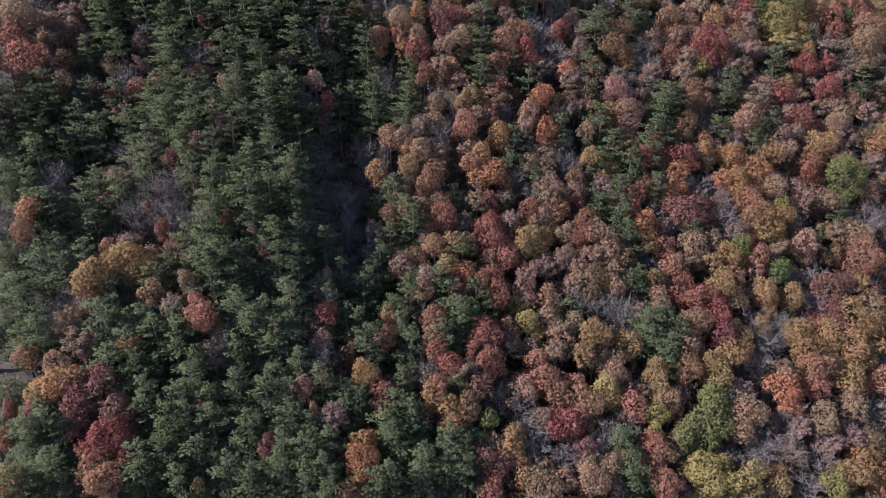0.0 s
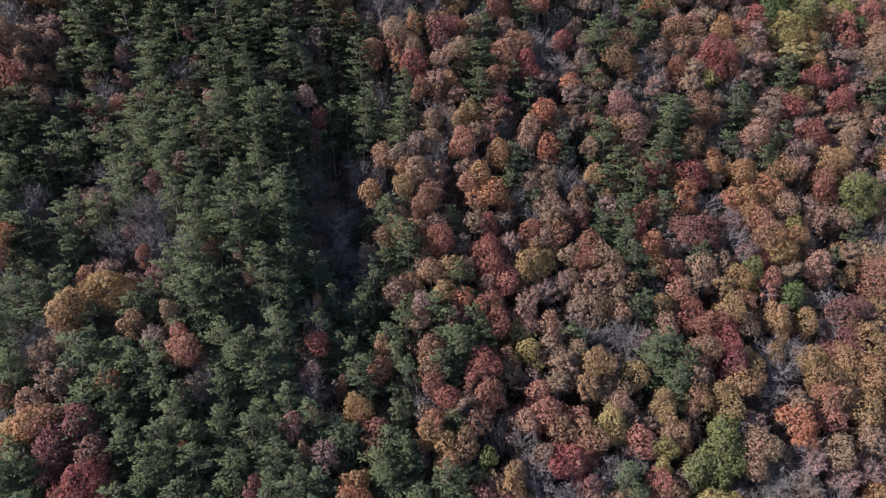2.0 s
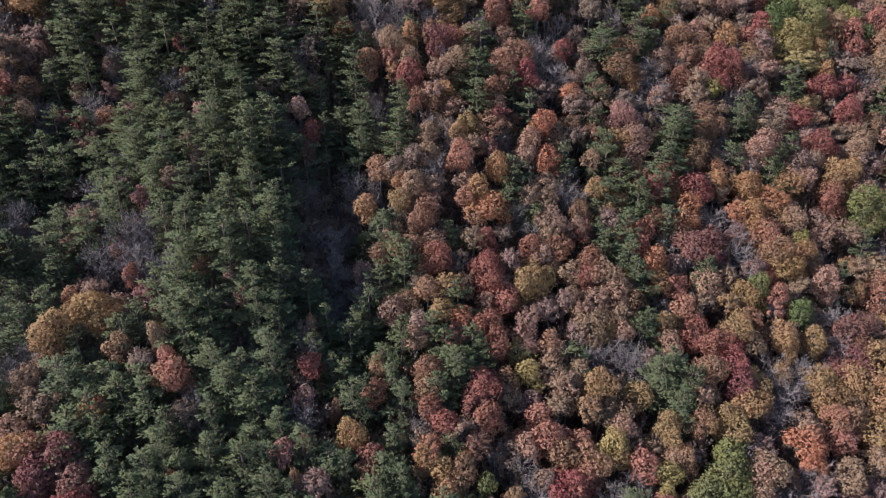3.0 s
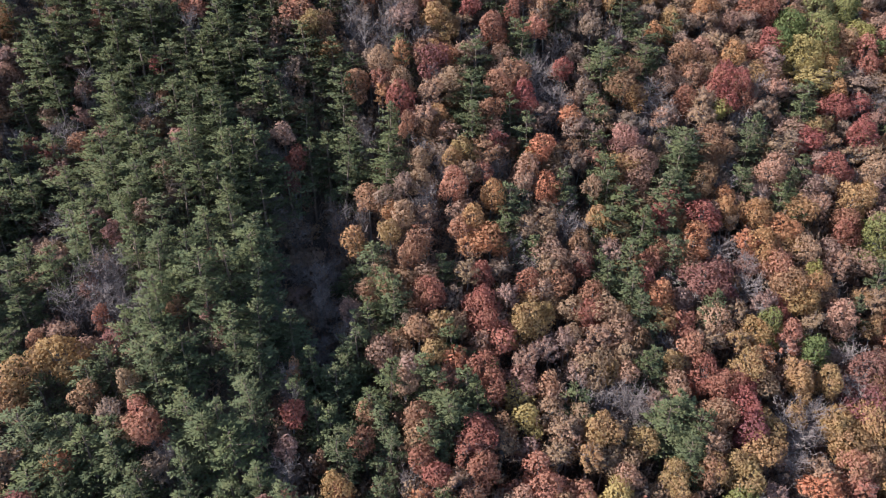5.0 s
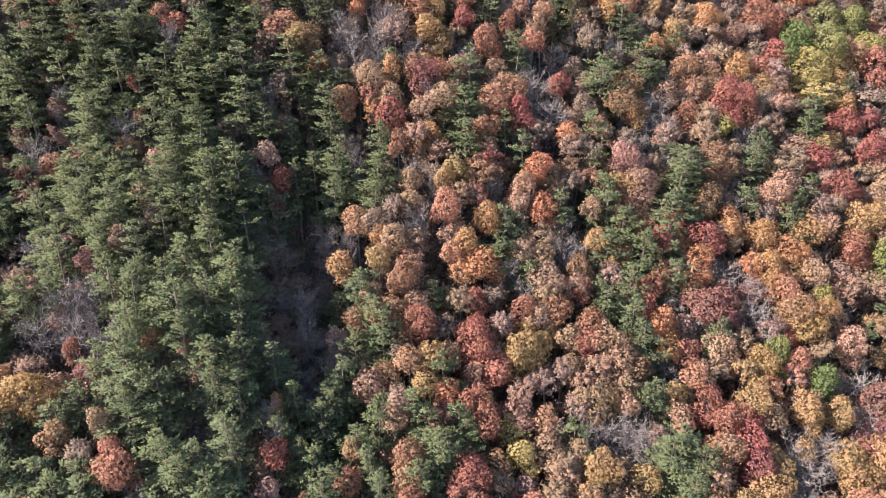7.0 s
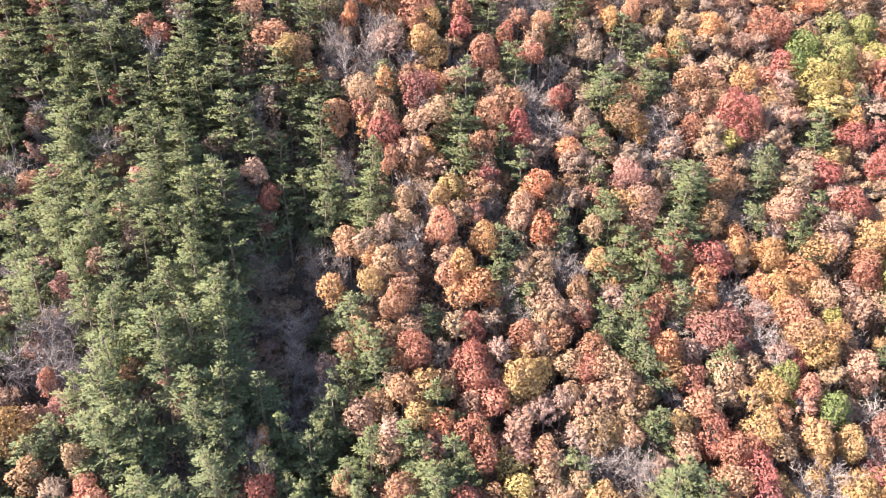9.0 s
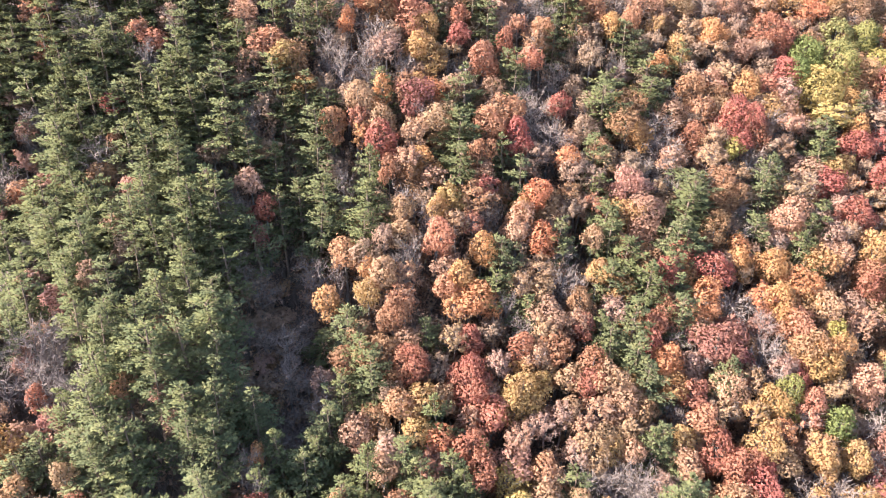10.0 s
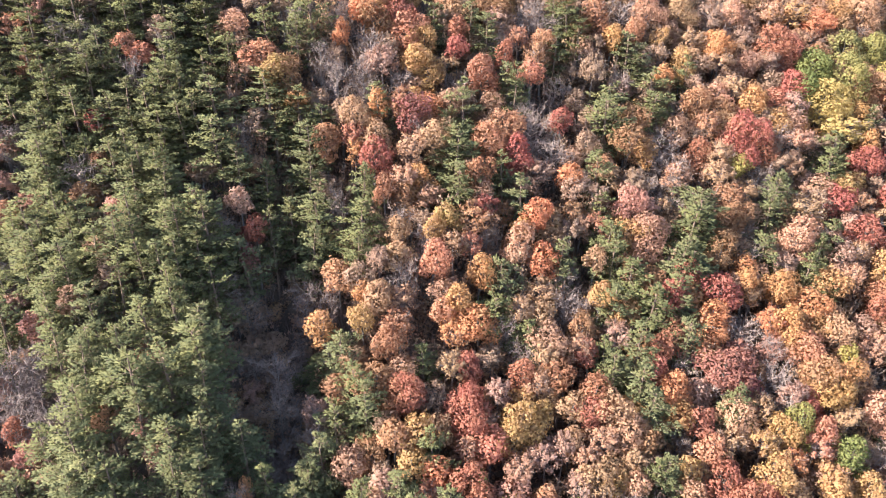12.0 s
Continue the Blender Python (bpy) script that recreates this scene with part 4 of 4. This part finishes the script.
plant("coral", 55.9, 83.2, 3.8)
plant("orange", 51.0, 81.5, 3.3)
plant("orange", 56.0, 90.2, 4.4)
plant("golden", 60.9, 91.0, 6.0)
plant("golden", 61.7, 84.9, 4.9)
plant("golden", 62.6, 90.4, 5.0)
plant("golden", 67.0, 92.8, 6.2)
plant("golden", 63.7, 88.3, 5.0)
plant("coral", 66.0, 85.6, 5.0)
plant("tan", 60.8, 81.9, 4.9)
plant("bare", 64.3, 81.8, 5.9)
plant("bare", 50.5, 79.9, 5.6)
plant("mauve_brown", 51.7, 78.0, 5.6)
plant("tan", 54.8, 79.6, 4.7)
plant("mauve_brown", 58.5, 77.5, 5.7)
plant("mauve_brown", 49.3, 75.1, 5.5)
plant("bare", 53.3, 74.2, 5.6)
plant("golden", 61.0, 77.1, 4.8)
plant("golden", 57.3, 73.3, 4.7)
plant("orange", 60.1, 74.3, 4.8)
plant("orange", 61.5, 73.1, 3.9)
plant("yellow", 55.1, 71.7, 3.7)
plant("golden", 47.5, 70.9, 3.2)
plant("bare", 50.9, 71.3, 4.6)
plant("bare", 48.1, 77.0, 5.5)
plant("mauve_brown", 55.6, 76.4, 5.6)
plant("coral", 61.7, 71.2, 3.9)
plant("coral", -50.8, 131.2, 4.3)
plant("bare", -43.3, 131.4, 5.0)
plant("tan", -48.0, 133.6, 3.5)
plant("coral", -37.1, 130.9, 3.7)
plant("coral", -35.2, 130.2, 3.2)
plant("mauve_brown", -33.9, 134.1, 2.9)
plant("bare", -32.2, 132.6, 2.4)
plant("bare", -34.5, 128.2, 3.2)
plant("coral", -49.3, 127.2, 2.5)
plant("pine", -13.8, 140.9, 5.0)
plant("pine", -15.9, 138.1, 4.1)
plant("rust", -5.4, 142.5, 4.6)
plant("orange", -6.9, 142.3, 3.4)
plant("coral", -2.2, 144.2, 5.1)
plant("coral", -0.6, 141.7, 5.0)
plant("bare", -10.0, 140.7, 2.5)
plant("bare", -12.7, 135.3, 3.2)
plant("orange", -8.7, 138.5, 2.1)
plant("bare", -5.2, 139.2, 4.9)
plant("mauve_brown", -3.6, 136.8, 4.8)
plant("bare", -6.6, 134.5, 4.0)
plant("bare", -10.3, 133.2, 4.0)
plant("golden", 1.8, 140.2, 4.1)
plant("golden", 0.7, 137.8, 4.1)
plant("golden", 2.6, 136.7, 4.0)
plant("crimson", 5.9, 143.7, 3.0)
plant("crimson", 6.6, 141.4, 3.4)
plant("pine", 3.0, 143.5, 4.2)
plant("pine", 8.4, 145.8, 3.9)
plant("pine", 10.8, 144.3, 4.3)
plant("rust", 9.8, 138.6, 4.5)
plant("crimson", 13.2, 141.7, 2.5)
plant("coral", 15.8, 143.9, 4.3)
plant("coral", 17.4, 142.1, 4.3)
plant("coral", 19.2, 143.3, 3.5)
plant("mauve_brown", 12.6, 147.1, 5.3)
plant("bare", 17.0, 149.2, 5.4)
plant("bare", 19.5, 148.0, 5.4)
plant("pine", 23.9, 149.1, 5.4)
plant("pine", 24.6, 146.5, 4.5)
plant("pine", 21.4, 150.2, 3.6)
plant("pine", 20.9, 144.1, 3.1)
plant("pine", 14.2, 138.0, 3.3)
plant("coral", 17.2, 139.5, 3.4)
plant("rust", 27.7, 150.9, 4.6)
plant("bare", 32.4, 153.1, 5.7)
plant("tan", 37.1, 154.2, 5.8)
plant("tan", 41.9, 155.3, 5.9)
plant("orange", 30.1, 148.6, 3.2)
plant("coral", 34.7, 150.1, 3.7)
plant("golden", 38.2, 149.6, 4.2)
plant("mauve_brown", 28.0, 146.3, 3.6)
plant("pine", 32.4, 146.1, 4.5)
plant("pine", 33.8, 144.2, 4.5)
plant("tan", 42.9, 150.7, 5.8)
plant("orange", 47.5, 150.6, 5.3)
plant("tan", 46.9, 147.7, 4.8)
plant("mauve_brown", 46.6, 155.3, 6.0)
plant("tan", 51.6, 156.7, 5.1)
plant("mauve_brown", 52.8, 153.4, 4.0)
plant("tan", 57.6, 157.9, 5.2)
plant("golden", 61.7, 158.7, 6.4)
plant("orange", 65.0, 156.6, 4.8)
plant("golden", 69.9, 160.1, 5.5)
plant("tan", 75.1, 161.1, 6.8)
plant("crimson", 57.8, 153.0, 6.1)
plant("crimson", 59.6, 150.9, 5.1)
plant("mauve_brown", 55.5, 149.1, 4.0)
plant("green", 63.0, 149.6, 5.6)
plant("olive", 69.8, 153.6, 6.4)
plant("olive", 73.9, 154.2, 5.4)
plant("bare", 73.9, 157.1, 4.4)
plant("golden", 41.3, 146.5, 3.7)
plant("orange", 37.3, 143.8, 2.7)
plant("pine", 41.9, 144.8, 3.2)
plant("mauve_brown", 26.7, 142.6, 4.4)
plant("bare", 30.0, 141.6, 3.5)
# ---- the forest between and around them ----
def pine_share(x, y):
    """How much of the wood is pine at a place: a stand on the spur, mixed wood below and beside it."""
    across = x + 0.15 * (y - 100)
    stand = 1 / (1 + math.exp(-(across + 38) / 2.0)) / (1 + math.exp((across + 20) / 1.5))
    below = 0.75 / (1 + math.exp((x - 2) / 6)) / (1 + math.exp((y - 92) / 4))
    west = 0.0 if x < -57 and y > 111 else 0.9 if x < -36 else 0.0
    return max(0.95 * stand, below, west, 0.05)


# thickets of brush and half-bare trees between the stands: x, y, half width, half depth
BRUSH = [(-40, 92, 7, 6), (-51, 102, 4, 6), (-40, 116, 3, 3), (36, 132, 6, 4), (18, 131, 5, 4), (25, 91, 5, 2.5), (55, 77, 9, 6), (61, 100, 4, 4), (49, 89, 4, 4), (-8, 134, 6, 5), (22, 139, 10, 5)]


def in_brush(x, y):
    return any(((x - a) / c) ** 2 + ((y - b) / d) ** 2 < 1 for a, b, c, d in BRUSH)


MIX = ["tan"] * 6 + ["mauve_brown"] * 7 + ["bare"] * 5 + ["rust"] * 3 + ["rosy_brown"] * 4 + ["coral", "golden", "crimson", "orange"]
spots = [(x + dice.uniform(-1.1, 1.1), y + dice.uniform(-1.1, 1.1)) for x in np.arange(-82, 104, 2.4) for y in np.arange(44, 192, 2.4)]
dice.shuffle(spots)


def seen_part(x, y):
    """The part of the slope that the flight passes over."""
    return 61 + 0.115 * x < y < 155 + 0.25 * x and -56 - 0.29 * (y - 59) < x < 67 + 0.33 * (y - 72)


spots.sort(key=lambda p: not seen_part(*p))
cells = {}


def remember(x, y, w):
    cells.setdefault((int(x // 6), int(y // 6)), []).append((x, y, w))


for place in planted:
    remember(*place)
for x, y in spots:
    if not (58 + 0.115 * x < y < 160 + 0.25 * x and -59 - 0.29 * (y - 59) < x < 70 + 0.33 * (y - 72)):
        continue
    brush = in_brush(x, y)
    pine = not brush and dice.random() < pine_share(x, y)
    gully = -22 < x + 0.1 * (y - 100) < -7.5 and 88 < y < 122
    low = x < 2 and y < 92 and not brush
    w = dice.uniform(3.2, 4.6) if pine else dice.uniform(3.0, 5.0)
    i, j = int(x // 6), int(y // 6)
    near = [c for a in (-1, 0, 1) for b in (-1, 0, 1) for c in cells.get((i + a, j + b), ())]
    if any((x - c[0]) ** 2 + (y - c[1]) ** 2 < ((0.36 if low else 0.22 if pine and x < -24 and y > 100 else 0.26 if pine else 0.25 if brush or gully else 0.22 if x > 0 and y > 116 else 0.25) * (w + c[2])) ** 2 for c in near):
        continue
    plant("pine" if pine and not gully else dice.choice(("bare", "bare", "mauve_brown", "pine")) if gully else dice.choice(("bare", "mauve_brown", "mauve_brown", "rosy_brown")) if brush else dice.choice(MIX), x, y, w, dice.uniform(-5.5, -3.0) if gully else -2.0 if brush else -2.4 if low else dice.uniform(-1.8, -0.4), seen_part(x, y))
    remember(x, y, w)

# young trees and tall shrubs under and between them
young = {}
for k in range(4200):
    x, y, w = dice.uniform(-75, 95), dice.uniform(58, 175), dice.uniform(2.4, 4.2)
    i, j = int(x // 6), int(y // 6)
    if not seen_part(x, y) or any((x - c[0]) ** 2 + (y - c[1]) ** 2 < 2.0 for a in (-1, 0, 1) for b in (-1, 0, 1) for c in young.get((i + a, j + b), ())):
        continue
    if any((x - c[0]) ** 2 + (y - c[1]) ** 2 < (0.17 * c[2]) ** 2 for a in (-1, 0, 1) for b in (-1, 0, 1) for c in cells.get((i + a, j + b), ())):
        continue
    if pine_share(x, y) > 0.7:
        continue
    young.setdefault((i, j), []).append((x, y))
    turned = Euler((dice.uniform(-0.1, 0.1), dice.uniform(-0.1, 0.1), dice.uniform(0, 6.28)))
    low = in_brush(x, y) or (-22 < x + 0.1 * (y - 100) < -7.5 and 86 < y < 122)
    m = Matrix.LocRotScale((x, y, float(ground_at(x, y))), turned, (w / 3.4, w / 3.4, dice.uniform(0.55, 0.9) if low else dice.uniform(0.9, 1.4)))
    woods.append(("sapling", dice.choice(("mauve_brown", "mauve_brown", "rosy_brown", "tan")), dice.randrange(4), m, True))


def join_woods():
    """The trees past those that can be told apart, as one mesh with their barks and leaves."""
    materials = [BARK, PINE_BARK, TWIG, NEEDLE, *LEAF.values()]
    slot = {m.name: i for i, m in enumerate(materials)}
    points, facing, sizes, corners, slots, count = [], [], [], [], [], 0
    sources = {"sapling": SAPLINGS, "pine": PINES, "bare": BARE, "full": FULL, "thin": THIN, "small": SMALL, "large": LARGE, "grand": GRAND}
    for kind, colour, k, m, near in woods:
        skins = {"pine": (PINE_BARK, NEEDLE), "bare": (BARK, TWIG)}.get(kind) or (BARK, LEAF[colour])
        turned = np.array(m.to_3x3().inverted().transposed())
        for (v, f, *n), skin in zip(sources[kind][k], skins):
            v, n = np.array(v), np.array(n[0]) if n else np.zeros((len(v), 3))
            if not near and len(f[-1]) == 3 and len(f[0]) == 3:
                pick = np.array(f[::3]).ravel()
                v, n = v[pick], n[pick]
                f = [(i, i + 1, i + 2) for i in range(0, len(v), 3)]
            points.append((np.c_[v, np.ones(len(v))] @ np.array(m).T)[:, :3])
            n = n @ turned.T
            facing.append(n / np.maximum(np.linalg.norm(n, axis=1), 1e-9)[:, None])
            sizes += [len(q) for q in f]
            corners += [i + count for q in f for i in q]
            slots += [slot[skin.name]] * len(f)
            count += len(v)
    me = bpy.data.meshes.new("woods")
    me.vertices.add(count)
    me.vertices.foreach_set("co", np.concatenate(points).ravel())
    me.loops.add(len(corners))
    me.loops.foreach_set("vertex_index", corners)
    me.polygons.add(len(sizes))
    me.polygons.foreach_set("loop_start", np.concatenate([[0], np.cumsum(sizes)[:-1]]))
    for m in materials:
        me.materials.append(m)
    me.polygons.foreach_set("material_index", slots)
    me.polygons.foreach_set("use_smooth", [True] * len(sizes))
    me.update(calc_edges=True)
    me.validate()
    me.normals_split_custom_set_from_vertices(np.concatenate(facing).tolist())
    return me


if woods:
    tagged(new("woods", join_woods()), "mixed autumn woods of pine and broadleaf trees around", "woods", kind="stuff")

# ---- undergrowth ----
twig_v, twig_f, low_v, low_f = [], [], [], []
for k in range(11500):
    x, y = dice.uniform(-70, 92), dice.uniform(56, 176)
    if not seen_part(x, y):
        continue
    foot = Vector((x, y, float(ground_at(x, y)) - 0.1))
    for q in range(11):
        tip = foot + Vector((dice.uniform(-1.5, 1.5), dice.uniform(-1.5, 1.5), dice.uniform(1.0, 5.0)))
        card(twig_v, twig_f, foot, rand_dir(dice), (tip - foot).normalized(), (tip - foot).length, 0.07)
        if k % 2 == 0:
            card(low_v, low_f, tip, Vector((0, 0, 1)), rand_dir(dice), 0.5, 0.35)
undergrowth = new("undergrowth", mesh_from("undergrowth", twig_v, twig_f, TWIG))
tagged(undergrowth, "grey leafless brushwood on the forest floor", "brushwood", kind="stuff")
low_leaves = new("low_shrubs", mesh_from("low_shrubs", low_v, low_f, LEAF["mauve_brown"]))
tagged(low_leaves, "low brown-leaved shrubs under the trees", "shrub", kind="stuff")
